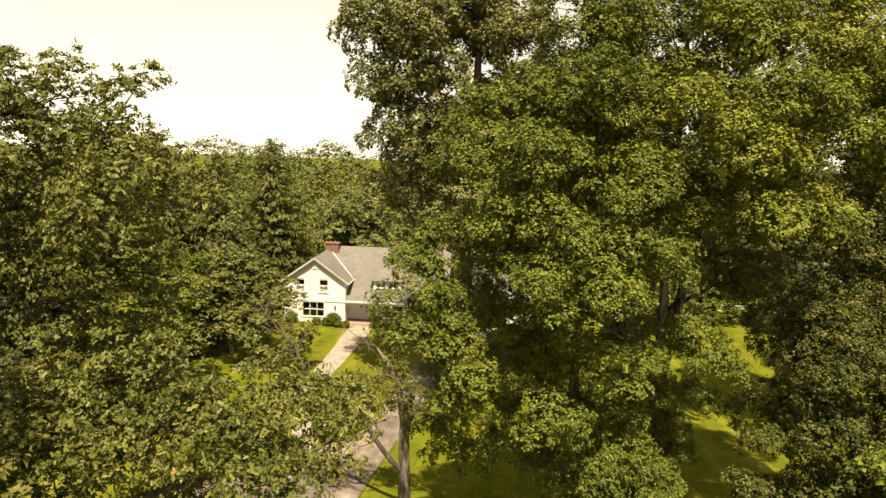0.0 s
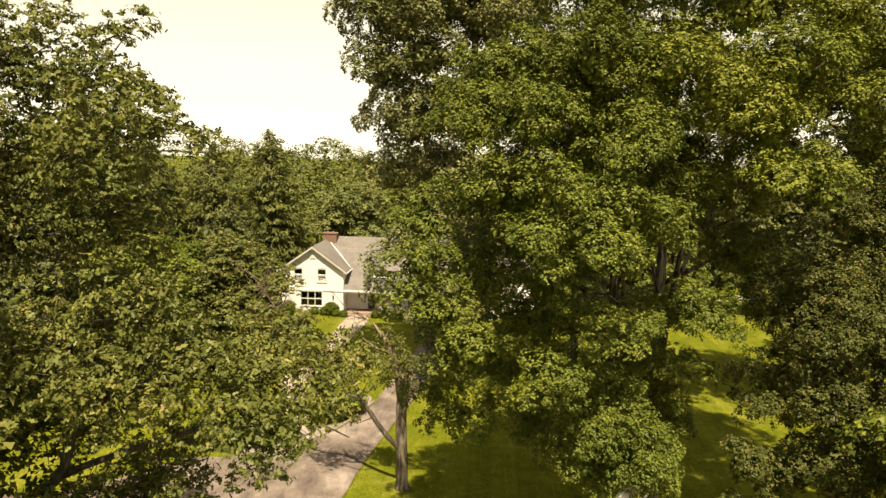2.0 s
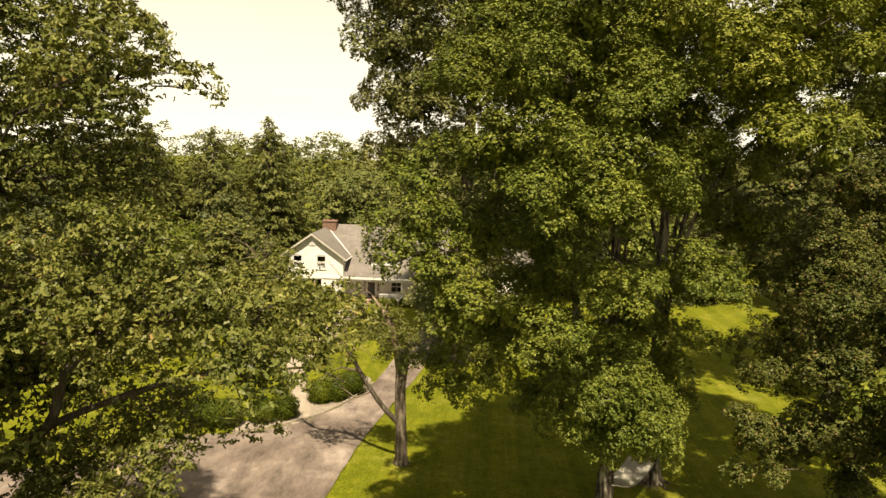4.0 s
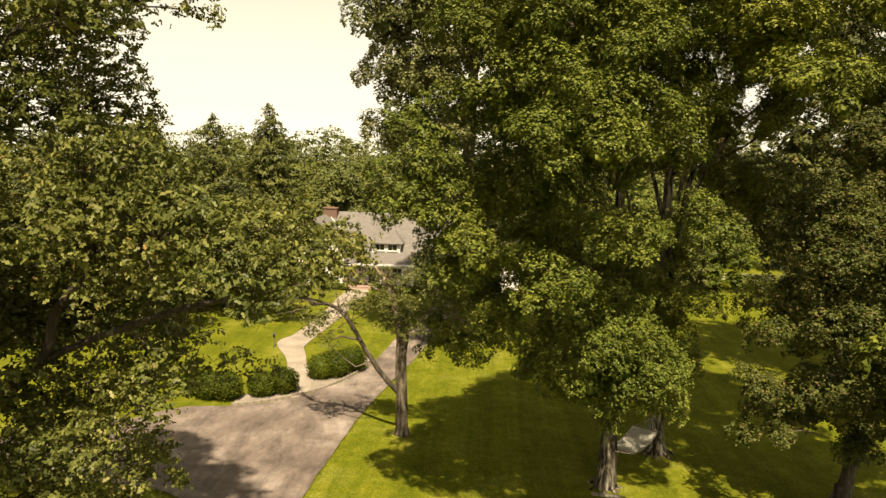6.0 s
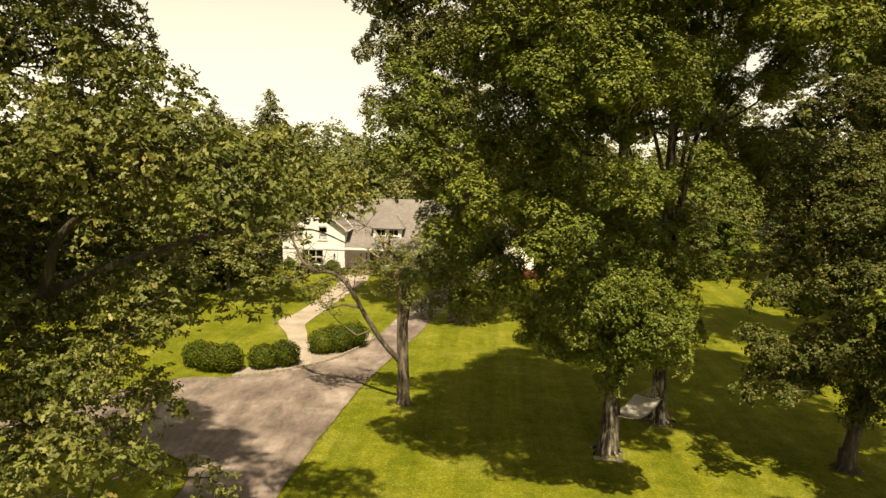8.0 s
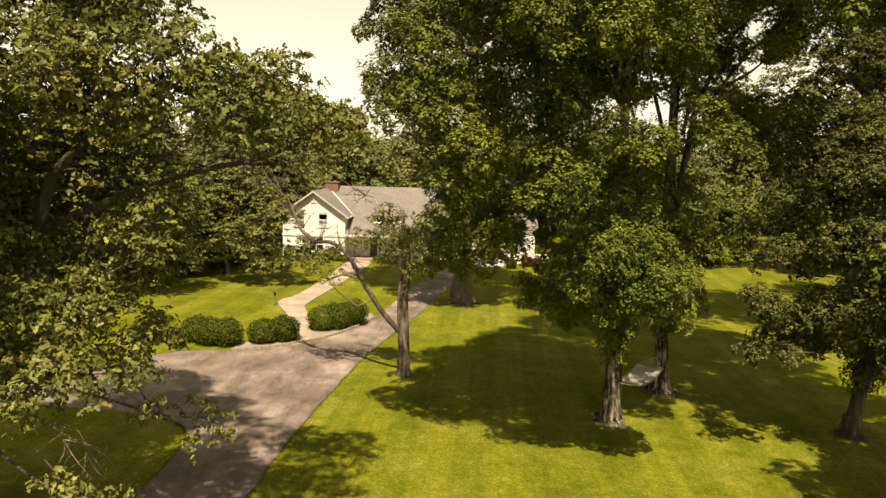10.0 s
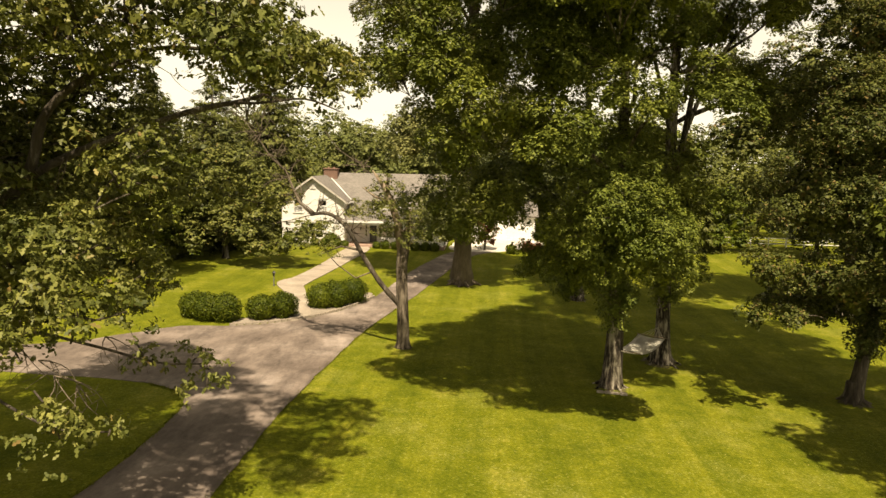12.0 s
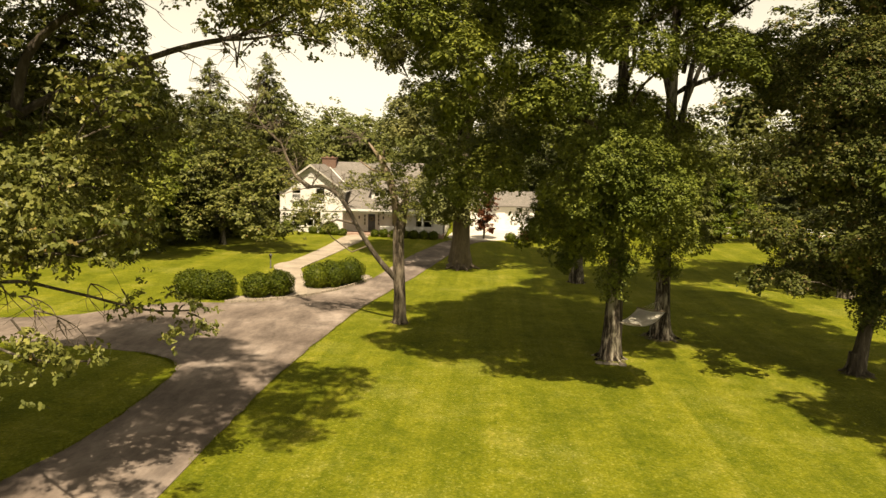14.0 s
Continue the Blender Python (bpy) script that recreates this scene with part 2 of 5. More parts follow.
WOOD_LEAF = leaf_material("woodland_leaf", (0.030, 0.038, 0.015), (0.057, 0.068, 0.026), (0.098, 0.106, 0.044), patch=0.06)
# paler than WOOD_LEAF: the distance haze is put into the leaf colour
HAZED_LEAF = leaf_material("hazed_woodland_leaf", (0.047, 0.057, 0.017), (0.082, 0.094, 0.026), (0.125, 0.131, 0.039), patch=0.05)
WILLOW = leaf_material("pale_round_tree_leaf", (0.068, 0.084, 0.026), (0.106, 0.121, 0.039), (0.144, 0.151, 0.057), patch=0.2)
BOXWOOD = leaf_material("boxwood_leaf", (0.019, 0.030, 0.003), (0.048, 0.066, 0.006), (0.098, 0.114, 0.012), patch=1.2, through=0.15)
SHRUB = leaf_material("garden_shrub_leaf", (0.026, 0.042, 0.005), (0.055, 0.076, 0.008), (0.095, 0.114, 0.014), patch=1.0)
RED_SHRUB = leaf_material("red_shrub_leaf", (0.045, 0.015, 0.009), (0.084, 0.029, 0.015), (0.129, 0.050, 0.023), patch=1.0)
CLOVER = leaf_material("clover_leaf", (0.104, 0.111, 0.019), (0.170, 0.170, 0.039), (0.274, 0.261, 0.104), patch=0.5, through=0.2)
GRASS = leaf_material("grass_blade", (0.064, 0.079, 0.006), (0.102, 0.115, 0.009), (0.144, 0.144, 0.017), patch=0.4, through=0.25, gloss=0.7)


# ---- building helpers ----
def gz(x, y):
    """Height of the ground: it falls gently to the right."""
    return -0.024 * max(-30.0, min(30.0, x))


ORIGIN = {}


def thing(name, at, label, category, group="", kind=""):
    e = new(name)
    e.location = at
    ORIGIN[e.name] = Vector(at)
    return tagged(e, label, category, group, kind)


def link(name, mesh, mat, parent=None, label="", smooth=False):
    if mat and not mesh.materials:
        mesh.materials.append(mat)
    ob = new(name, mesh)
    if parent:
        ob.parent = parent
    ORIGIN[ob.name] = ORIGIN.get(parent.name, Vector()) if parent else Vector()
    if smooth:
        mesh.shade_smooth()
    return tagged(ob, label)


def part(name, bm, mat, parent=None, label="", smooth=False):
    """Links a bmesh, modelled in the world's coordinates, as one mesh under its thing."""
    if parent:
        bmesh.ops.translate(bm, verts=bm.verts, vec=-ORIGIN[parent.name])
    bmesh.ops.recalc_face_normals(bm, faces=bm.faces)
    me = bpy.data.meshes.new(name)
    bm.to_mesh(me)
    bm.free()
    return link(name, me, mat, parent, label, smooth)


def box(bm, x0, x1, y0, y1, z0, z1):
    v = [bm.verts.new(p) for p in ((x0, y0, z0), (x1, y0, z0), (x1, y1, z0), (x0, y1, z0), (x0, y0, z1), (x1, y0, z1), (x1, y1, z1), (x0, y1, z1))]
    for f in ((3, 2, 1, 0), (4, 5, 6, 7), (0, 1, 5, 4), (1, 2, 6, 5), (2, 3, 7, 6), (3, 0, 4, 7)):
        bm.faces.new([v[i] for i in f])


def boxed(*dims, bevel=0.0):
    bm = bmesh.new()
    box(bm, *dims)
    if bevel:
        bmesh.ops.bevel(bm, geom=bm.edges[:], offset=bevel, segments=2, affect="EDGES")
    return bm


def slab(points, thick):
    """A flat plate: a polygon, thickened along its downward normal."""
    bm = bmesh.new()
    pts = [Vector(p) for p in points]
    nrm = (pts[1] - pts[0]).cross(pts[2] - pts[0]).normalized()
    if nrm.z > 0:
        nrm = -nrm
    a = [bm.verts.new(p) for p in pts]
    b = [bm.verts.new(p + nrm * thick) for p in pts]
    bm.faces.new(a), bm.faces.new(b[::-1])
    for i in range(len(a)):
        j = (i + 1) % len(a)
        bm.faces.new((a[j], a[i], b[i], b[j]))
    return bm


def mesh_of(name, verts, faces):
    me = bpy.data.meshes.new(name)
    me.from_pydata(verts, [], faces)
    me.update()
    return me


class Tubes:
    """Tapered round branches along bent lines, collected into one mesh."""

    def __init__(self):
        self.v, self.f = [], []

    def add(self, pts, radii, sides=6, rough=0.0, seed=0):
        rng = random.Random(seed)
        start, k = len(self.v), len(pts)
        side = Vector((0.8, 0.33, 0.5))
        for i, p in enumerate(pts):
            p = Vector(p)
            d = (Vector(pts[min(i + 1, k - 1)]) - Vector(pts[max(i - 1, 0)])).normalized()
            u = d.cross(side)
            u = (u if u.length > 0.05 else d.cross(Vector((0, 1, 0)))).normalized()
            w = d.cross(u)
            for s in range(sides):
                a = math.tau * s / sides
                r = radii[i] * (1 + rough * rng.uniform(-1, 1))
                self.v.append(tuple(p + (u * math.cos(a) + w * math.sin(a)) * r))
        for i in range(k - 1):
            for s in range(sides):
                a, b = start + i * sides + s, start + i * sides + (s + 1) % sides
                self.f.append((a, b, b + sides, a + sides))
        self.f.append(tuple(start + (k - 1) * sides + s for s in range(sides)))
        self.f.append(tuple(start + s for s in range(sides))[::-1])

    def link(self, name, mat, parent, label=""):
        o = ORIGIN[parent.name] if parent else Vector()
        me = mesh_of(name, [(a - o.x, b - o.y, c - o.z) for a, b, c in self.v], self.f)
        return link(name, me, mat, parent, label, smooth=True)


def bent(a, b, rng, n=6, sag=0.0, wob=0.06):
    """Points of a bent line from a to b."""
    a, b = Vector(a), Vector(b)
    out, d = [], (b - a).length
    off = Vector((rng.uniform(-1, 1), rng.uniform(-1, 1), rng.uniform(-0.5, 0.5))) * wob * d
    for i in range(n):
        s = i / (n - 1)
        jit = Vector((rng.uniform(-1, 1), rng.uniform(-1, 1), rng.uniform(-1, 1))) * 0.02 * d * math.sin(math.pi * s)
        out.append(a.lerp(b, s) + off * math.sin(math.pi * s) + Vector((0, 0, sag * d * math.sin(math.pi * s))) + jit)
    return out


DIAMOND = ((0, -.5, 0), (.36, 0, .06), (0, .5, -.04), (-.36, 0, .06))
TRI = ((-.42, -.3, .04), (.42, -.26, .04), (.04, .62, -.08))
OAKEN = ((0, -.5, 0), (.24, -.2, .05), (.09, .0, .01), (.27, .2, .06), (0, .58, -.1), (-.27, .2, .06), (-.09, .0, .01), (-.24, -.2, .05))
ARROW = ((0, -.5, 0), (.32, -.16, .05), (.10, .02, .0), (0, .62, -.1), (-.10, .02, .0), (-.32, -.12, .05))
SPRAY = ((0, -.5, 0), (.16, -.1, .03), (0, .65, -.14), (-.16, -.1, .03))


def leaves(name, pos, nrm, size, shape, rng, spin=None):
    """One mesh of many single leaves at the places pos, facing nrm."""
    n, t = len(pos), np.array(shape)
    nrm = nrm / (np.linalg.norm(nrm, axis=1, keepdims=True) + 1e-9)
    r = rng.normal(size=(n, 3)) if spin is None else spin
    b = r - nrm * np.sum(r * nrm, axis=1, keepdims=True)
    b /= np.linalg.norm(b, axis=1, keepdims=True) + 1e-9
    a = np.cross(b, nrm)
    k = len(t)
    v = pos[:, None, :] + size[:, None, None] * (t[None, :, 0, None] * a[:, None, :] + t[None, :, 1, None] * b[:, None, :] + t[None, :, 2, None] * nrm[:, None, :])
    me = bpy.data.meshes.new(name)
    me.vertices.add(n * k), me.loops.add(n * k), me.polygons.add(n)
    me.vertices.foreach_set("co", v.reshape(-1).astype(np.float32))
    me.loops.foreach_set("vertex_index", np.arange(n * k, dtype=np.int32))
    me.polygons.foreach_set("loop_start", np.arange(0, n * k, k, dtype=np.int32))
    me.update(calc_edges=True)
    return me


def clumps_on(lobes, radius, cover, rng, inner=0.25, gap=1.0, under=0.4):
    """Places of leaf clumps over and in a crown made of rounded lobes (x, y, z, r), and the lobe of each."""
    out, own = [], []
    arr = np.array(lobes, dtype=float)
    for i, (x, y, z, r) in enumerate(lobes):
        count = max(4, int(cover * 4 * (r / radius) ** 2))
        d = rng.normal(size=(count, 3))
        d /= np.linalg.norm(d, axis=1, keepdims=True)
        k = np.where(rng.random(count) < inner, rng.uniform(0.25, 0.75, count), rng.uniform(0.78, 1.04, count))
        p = np.array((x, y, z)) + d * (k * r)[:, None] * np.array((1, 1, 0.88))
        dist = np.linalg.norm(p[:, None, :] - arr[None, :, :3], axis=2) / arr[None, :, 3]
        dist[:, i] = 9
        keep = ((dist.min(axis=1) > 0.7) | (rng.random(count) < 0.12)) & ((d[:, 2] > -0.25 - 0.5 * under) | (rng.random(count) < under))
        out.append(p[keep])
        own += [i] * int(keep.sum())
    out, own = np.vstack(out), np.array(own)
    if not gap:
        return out, own
    take, cell = [], {}                                  # thin them so that neighbouring clumps stay apart
    step = radius * gap
    for k in rng.permutation(len(out)):
        x, y, z = out[k] / (step, step, step * 0.75)
        c = (int(x // 1), int(y // 1), int(z // 1))
        near = (q for a in (-1, 0, 1) for b in (-1, 0, 1) for d in (-1, 0, 1) for q in cell.get((c[0] + a, c[1] + b, c[2] + d), ()))
        if all((x - u) ** 2 + (y - v) ** 2 + (z - w) ** 2 > 1 for u, v, w in near):
            cell.setdefault(c, []).append((x, y, z))
            take.append(k)
    return out[take], own[take]


def clump_leaves(centres, radius, per, size, rng, flat=0.6, droop=0.0, loose=0.35, tuft=16, face=None):
    """Leaves of domed clumps, set in small tufts: places, normals and sizes."""
    m = len(centres)
    R = radius * rng.uniform(0.65, 1.3, m)
    cnt = np.maximum(2, per / tuft * (R / radius) ** 2).astype(int)
    idx = np.repeat(np.arange(m), cnt)
    n = len(idx)
    phi, rho = rng.random(n) * math.tau, np.sqrt(rng.random(n)) * (1 + 0.12 * rng.normal(size=n))
    tilt = rng.normal(size=(m, 2)) * 0.2
    x, y = rho * np.cos(phi), rho * np.sin(phi)
    z = flat * (1 - rho ** 2) + x * tilt[idx, 0] + y * tilt[idx, 1] + np.where(rng.random(n) < 0.75, 0.08, 0.3) * rng.normal(size=n)
    w = np.tile((0.0, 0.0, 1.0), (m, 1)) if face is None else face / np.linalg.norm(face, axis=1, keepdims=True)
    u = np.cross(w, (0.31, 0.95, 0.02))
    u /= np.linalg.norm(u, axis=1, keepdims=True)
    v = np.cross(w, u)
    turn = lambda a, b, c: a[:, None] * u[idx] + b[:, None] * v[idx] + c[:, None] * w[idx]
    mid = centres[idx] + turn(x, y, z) * R[idx][:, None]
    out = turn(x * 0.7, y * 0.7, np.full(n, 0.75)) + np.array((0, 0, 0.38 - droop))
    k = np.repeat(np.arange(n), np.maximum(3, rng.poisson(tuft, n)))
    d = rng.normal(size=(len(k), 3))
    d[:, 2] = np.abs(d[:, 2]) * 0.8 - 0.35
    spread = radius * 0.62 * (tuft / per) ** 0.5 * rng.uniform(0.7, 1.25, n)
    p = mid[k] + d * spread[k][:, None]
    nrm = out[k] + d * 0.45 + rng.normal(size=(len(k), 3)) * loose
    return p, nrm, size * rng.uniform(0.65, 1.3, len(k))


def dome_leaves(centres, radius, per, size, rng, flat=0.8, loose=0.3, tuft=9, face=None):
    """Leaves of cushion-like clumps: tufts set over a dome, every leaf turned outwards and up like a shingle."""
    m = len(centres)
    R = radius * rng.uniform(0.6, 1.3, m)
    cnt = np.maximum(3, per / tuft * (R / radius) ** 2).astype(int)
    idx = np.repeat(np.arange(m), cnt)
    n = len(idx)
    w = np.tile((0.0, 0.0, 1.0), (m, 1)) if face is None else face / np.linalg.norm(face, axis=1, keepdims=True)
    u = np.cross(w, (0.31, 0.95, 0.02))
    u /= np.linalg.norm(u, axis=1, keepdims=True)
    v = np.cross(w, u)
    h, a = 1 - 1.05 * rng.random(n), rng.random(n) * math.tau
    q = np.sqrt(np.maximum(0, 1 - h * h))
    d = (q * np.cos(a))[:, None] * u[idx] + (q * np.sin(a))[:, None] * v[idx] + h[:, None] * w[idx]
    deep = np.where(rng.random(n) < 0.82, rng.uniform(0.84, 1.08, n), rng.uniform(0.45, 0.84, n)) * (1 + 0.16 * np.sin(3 * a + 5 * h + idx))
    mid = centres[idx] + d * (R[idx] * deep)[:, None] * np.array((1, 1, flat))
    k = np.repeat(np.arange(n), np.maximum(3, rng.poisson(tuft, n)))
    e = rng.normal(size=(len(k), 3))
    spread = radius * 0.95 * (tuft / per) ** 0.5 * rng.uniform(0.7, 1.2, n)
    e -= d[k] * np.sum(e * d[k], axis=1, keepdims=True) * 0.7
    p = mid[k] + e * spread[k][:, None]
    nrm = d[k] * 0.42 + np.array((0, 0, 0.62)) + e * 0.22 + rng.normal(size=(len(k), 3)) * loose
    return p, nrm, size * rng.uniform(0.65, 1.3, len(k))


def tree(name, label, base, height, girth, lobes, clump, per, leaf, shape, leaf_mat, bark, seed, cover=1.1, lean=(0, 0), inner=0.25, limbs=12, fork=0.3, flare=1.7, droop=0.0, loose=0.3, group="", flat=0.62, gap=1.0, tuft=16, core=0.95, tight=0.0, dome=False):
    """A broad-leaved tree: flared trunk, limbs into every lobe of the crown, twigs into every clump, and single leaves."""
    rng, rnd = np.random.default_rng(seed), random.Random(seed)
    bx, by = base
    g = gz(bx, by)
    t = thing(name, (bx, by, g), label, "tree", group)
    ring = Tubes()
    n = 12
    spine = []
    for i in range(n):
        s = i / (n - 1)
        wig = 0.02 * height * math.sin(2.4 * s + seed) * s
        spine.append(Vector((bx + lean[0] * s * height + wig, by + lean[1] * s * height + 0.6 * wig, g - 0.15 + s * height)))
    girths = [girth * (1 - 0.72 * (i / (n - 1))) for i in range(n)]
    low = [spine[0], spine[0].lerp(spine[1], 0.1), spine[0].lerp(spine[1], 0.25), spine[0].lerp(spine[1], 0.55)]
    ring.add(low + spine[1:], [girth * flare, girth * (flare * 0.78), girth * (flare * 0.45 + 0.62), girth * 1.08] + girths[1:], 16, 0.12, seed)
    for k in range(7):                                  # roots that spread at the foot
        a = math.tau * k / 7 + rnd.uniform(-0.3, 0.3)
        d = Vector((math.cos(a), math.sin(a), 0))
        o = spine[0]
        ring.add([o + d * girth * 0.55 + Vector((0, 0, girth * 1.3)), o + d * girth * 1.2 + Vector((0, 0, girth * 0.45)), o + d * girth * 2.1 + Vector((0, 0, 0.12))],
                 [girth * 0.3, girth * 0.26, girth * 0.08], 6, 0.1, seed + k)
    ring.link("trunk", bark, t)
    tw = Tubes()
    starts = [None] * len(lobes)
    joints = [(spine[i], girths[i] * 0.7) for i in range(n) if i / (n - 1) >= fork and i < n - 1]   # where limbs may spring from, and how thick they may be
    order = sorted(range(len(lobes)), key=lambda i: (Vector(lobes[i][:3]) - Vector((bx, by, min(lobes[i][2], g + height * 0.9)))).length)
    for rank, i in enumerate(order):
        x, y, z, r = lobes[i]
        c = Vector((x, y, z))
        o, cap = min(joints, key=lambda q: (q[0] - c).length + 1.6 * max(0.0, q[0].z - (z - 0.4 * math.hypot(x - q[0].x, y - q[0].y))) + 0.9 / (q[1] + 0.05) * 0.12)
        far = (c - o).length
        line = bent(o, c, rnd, 8, rnd.uniform(-0.05, 0.09), 0.09)
        r0 = min(cap, 0.03 + 0.034 * r + 0.009 * far)
        radii = [r0 * (1 - 0.7 * k / 7) for k in range(8)]
        if rank < limbs:
            one = Tubes()
            one.add(line, radii, 8, 0.06, seed + i)
            one.link("limb", bark, t)
        else:
            tw.add(line, radii, 6, 0.05, seed + i)
        joints += [(line[k], radii[k] * 0.8) for k in (3, 4, 5, 6)]
        starts[i] = line
    lobes = [(x, y, z, max(r - tight, 0.65 * r)) for x, y, z, r in lobes]
    pts, own = clumps_on(lobes, clump, cover, rng, inner, gap, 0.12 if dome else 0.4)
    for c, i in zip(pts, own):
        line = starts[i]
        a = line[rnd.choice((4, 5, 6, 7))]
        tw.add(bent(a, Vector(c), rnd, 4, 0.04, 0.1), [0.012 + 0.011 * clump + 0.006 * lobes[i][3], 0.03 * clump ** 0.5, 0.02, 0.008], 4)
    tagged(tw.link("twig_work", bark, t), kind="stuff")
    away = pts - np.array(lobes)[own, :3]                # clumps face up and outwards
    away /= np.linalg.norm(away, axis=1, keepdims=True) + 1e-6
    away[:, 2] = np.maximum(away[:, 2], -0.1)
    if dome:
        p, nr, sz = dome_leaves(pts, clump, per, leaf, rng, flat, loose, tuft, 0.75 * away + np.array((0, 0, 0.7)))
    else:
        p, nr, sz = clump_leaves(pts, clump, per, leaf, rng, flat, droop, loose, tuft, 0.42 * away + np.array((0, 0, 0.9)))
    below = p[:, 2] < 0.4 - 0.024 * p[:, 0]
    p, nr, sz = p[~below], nr[~below], sz[~below]
    me = leaves("crown", p - np.array((bx, by, g)), nr, sz, shape, rng)
    link("crown", me, leaf_mat, t)
    if core:                                             # the shaded leaf mass inside every lobe
        P, N = [], []
        for x, y, z, r in lobes:
            m = int(core * 20.0 * (0.62 * r) ** 2 / (0.38 * (1.7 * leaf) ** 2))
            d = rng.normal(size=(m, 3))
            d /= np.linalg.norm(d, axis=1, keepdims=True)
            P.append(np.array((x, y, z)) + d * (r * rng.uniform(0.3, 0.62, m) * (1 + 0.2 * np.sin(5 * d[:, 0] + 7 * d[:, 2] + r)))[:, None])
            N.append(d + np.array((0, 0, 0.4)) + rng.normal(size=(m, 3)) * 0.3)
        P, N = np.vstack(P), np.vstack(N)
        me = leaves("inner_leaves", P - np.array((bx, by, g)), N, 1.7 * leaf * rng.uniform(0.6, 1.3, len(P)), shape, rng)
        tagged(link("inner_leaves", me, leaf_mat, t), kind="stuff")
    return t


def conifer(label, base, height, radius, seed, leaf=0.72, per=62, bare=0.03, mat=None):
    """A spruce: straight trunk, whorls of drooping boughs, sprays of needles along them."""
    rng, rnd = np.random.default_rng(seed), random.Random(seed)
    bx, by = base
    g = gz(bx, by)
    t = thing("spruce", (bx, by, g), label, "tree", "spruces beside the house")
    tr, bo = Tubes(), Tubes()
    tr.add([(bx, by, g - 0.1), (bx, by, g + height * 0.5), (bx, by, g + height)], [0.022 * height, 0.013 * height, 0.02], 8, 0.05, seed)
    tr.link("trunk", BARK_DARK, t)
    P, N, S, D = [], [], [], []
    z = bare * height
    while z < height * 0.985:
        s = z / height
        reach = radius * (1 - s) ** 0.8 * (1 - 0.25 * max(0, 0.15 - s) / 0.15)
        for k in range(max(8, int(15 * (1 - s)) + 7)):
            a, r = rnd.uniform(0, math.tau), reach * rnd.uniform(0.65, 1.12)
            d = np.array((math.cos(a), math.sin(a), 0))
            dip = rnd.uniform(-0.32, -0.05) + 0.35 * s
            zz = z + rnd.uniform(-0.3, 0.3)
            tip = np.array((bx, by, g + zz)) + d * r + np.array((0, 0, dip * r))
            bo.add([(bx, by, g + zz), tuple(np.array((bx, by, g + zz)) + d * r * 0.6 + np.array((0, 0, dip * r * 0.75))), tuple(tip)], [0.03 + 0.008 * r, 0.02, 0.006], 4)
            m = max(5, int(per * r / radius))
            f = np.sqrt(rng.uniform(0.04, 1.05, m))
            side = np.cross(d, (0, 0, 1))
            p = np.array((bx, by, g + zz)) + d * (f * r)[:, None] + side * (rng.normal(size=m) * 0.17 * r * (1.15 - f))[:, None]
            p[:, 2] += dip * r * f ** 1.4 + rng.normal(size=m) * 0.12 - 0.1
            P.append(p), N.append(np.array((0, 0, 0.8)) + d * 0.35 + rng.normal(size=(m, 3)) * 0.35)
            D.append(d + rng.normal(size=(m, 3)) * 0.5 + np.array((0, 0, -0.4)))
            S.append(leaf * rng.uniform(0.6, 1.3, m) * (0.75 + 0.25 * (1 - s)))
        z += rnd.uniform(0.32, 0.55)
    tagged(bo.link("bough_work", BARK_DARK, t), kind="stuff")
    P = np.vstack(P)
    me = leaves("needles", P - np.array((bx, by, g)), np.vstack(N), np.hstack(S), SPRAY, rng, np.vstack(D))
    link("needles", me, mat or SPRUCE, t)
    return t


def shrub_mesh(name, lobes, count, leaf, rng, shape=DIAMOND):
    """A dense clipped bush: leaves over rounded lobes and within them."""
    P, N = [], []
    arr = np.array(lobes, dtype=float)
    tot = sum(r * r for *_, r in lobes)
    for i, (x, y, z, r) in enumerate(lobes):
        m = int(count * r * r / tot)
        d = rng.normal(size=(m, 3))
        d /= np.linalg.norm(d, axis=1, keepdims=True)
        bulge = 1 + 0.07 * np.sin(5 * d[:, 0] + i) * np.cos(4 * d[:, 1] + 2 * i) + 0.05 * np.sin(9 * d[:, 2] + 6 * d[:, 0])
        k = rng.uniform(0.78, 1.02, m) * bulge
        p = np.array((x, y, z)) + d * (k * r)[:, None] * np.array((1, 1, 0.92))
        P.append(p), N.append(d + rng.normal(size=(m, 3)) * 0.5)
    P, N = np.vstack(P), np.vstack(N)
    keep = P[:, 2] > 0.03
    return leaves(name, P[keep], N[keep], leaf * rng.uniform(0.6, 1.35, int(keep.sum())), shape, rng)


def smooth_line(pts, per=6, closed=False):
    """A Catmull-Rom line through pts."""
    out, k = [], len(pts)
    for i in range(k if closed else k - 1):
        p = [np.array(pts[j % k] if closed else pts[max(0, min(k - 1, j))], dtype=float) for j in (i - 1, i, i + 1, i + 2)]
        for s in np.linspace(0, 1, per, endpoint=False):
            out.append(tuple(0.5 * (2 * p[1] + (p[2] - p[0]) * s + (2 * p[0] - 5 * p[1] + 4 * p[2] - p[3]) * s ** 2 + (3 * p[1] - p[0] - 3 * p[2] + p[3]) * s ** 3)))
    if not closed:
        out.append(tuple(pts[-1]))
    return out


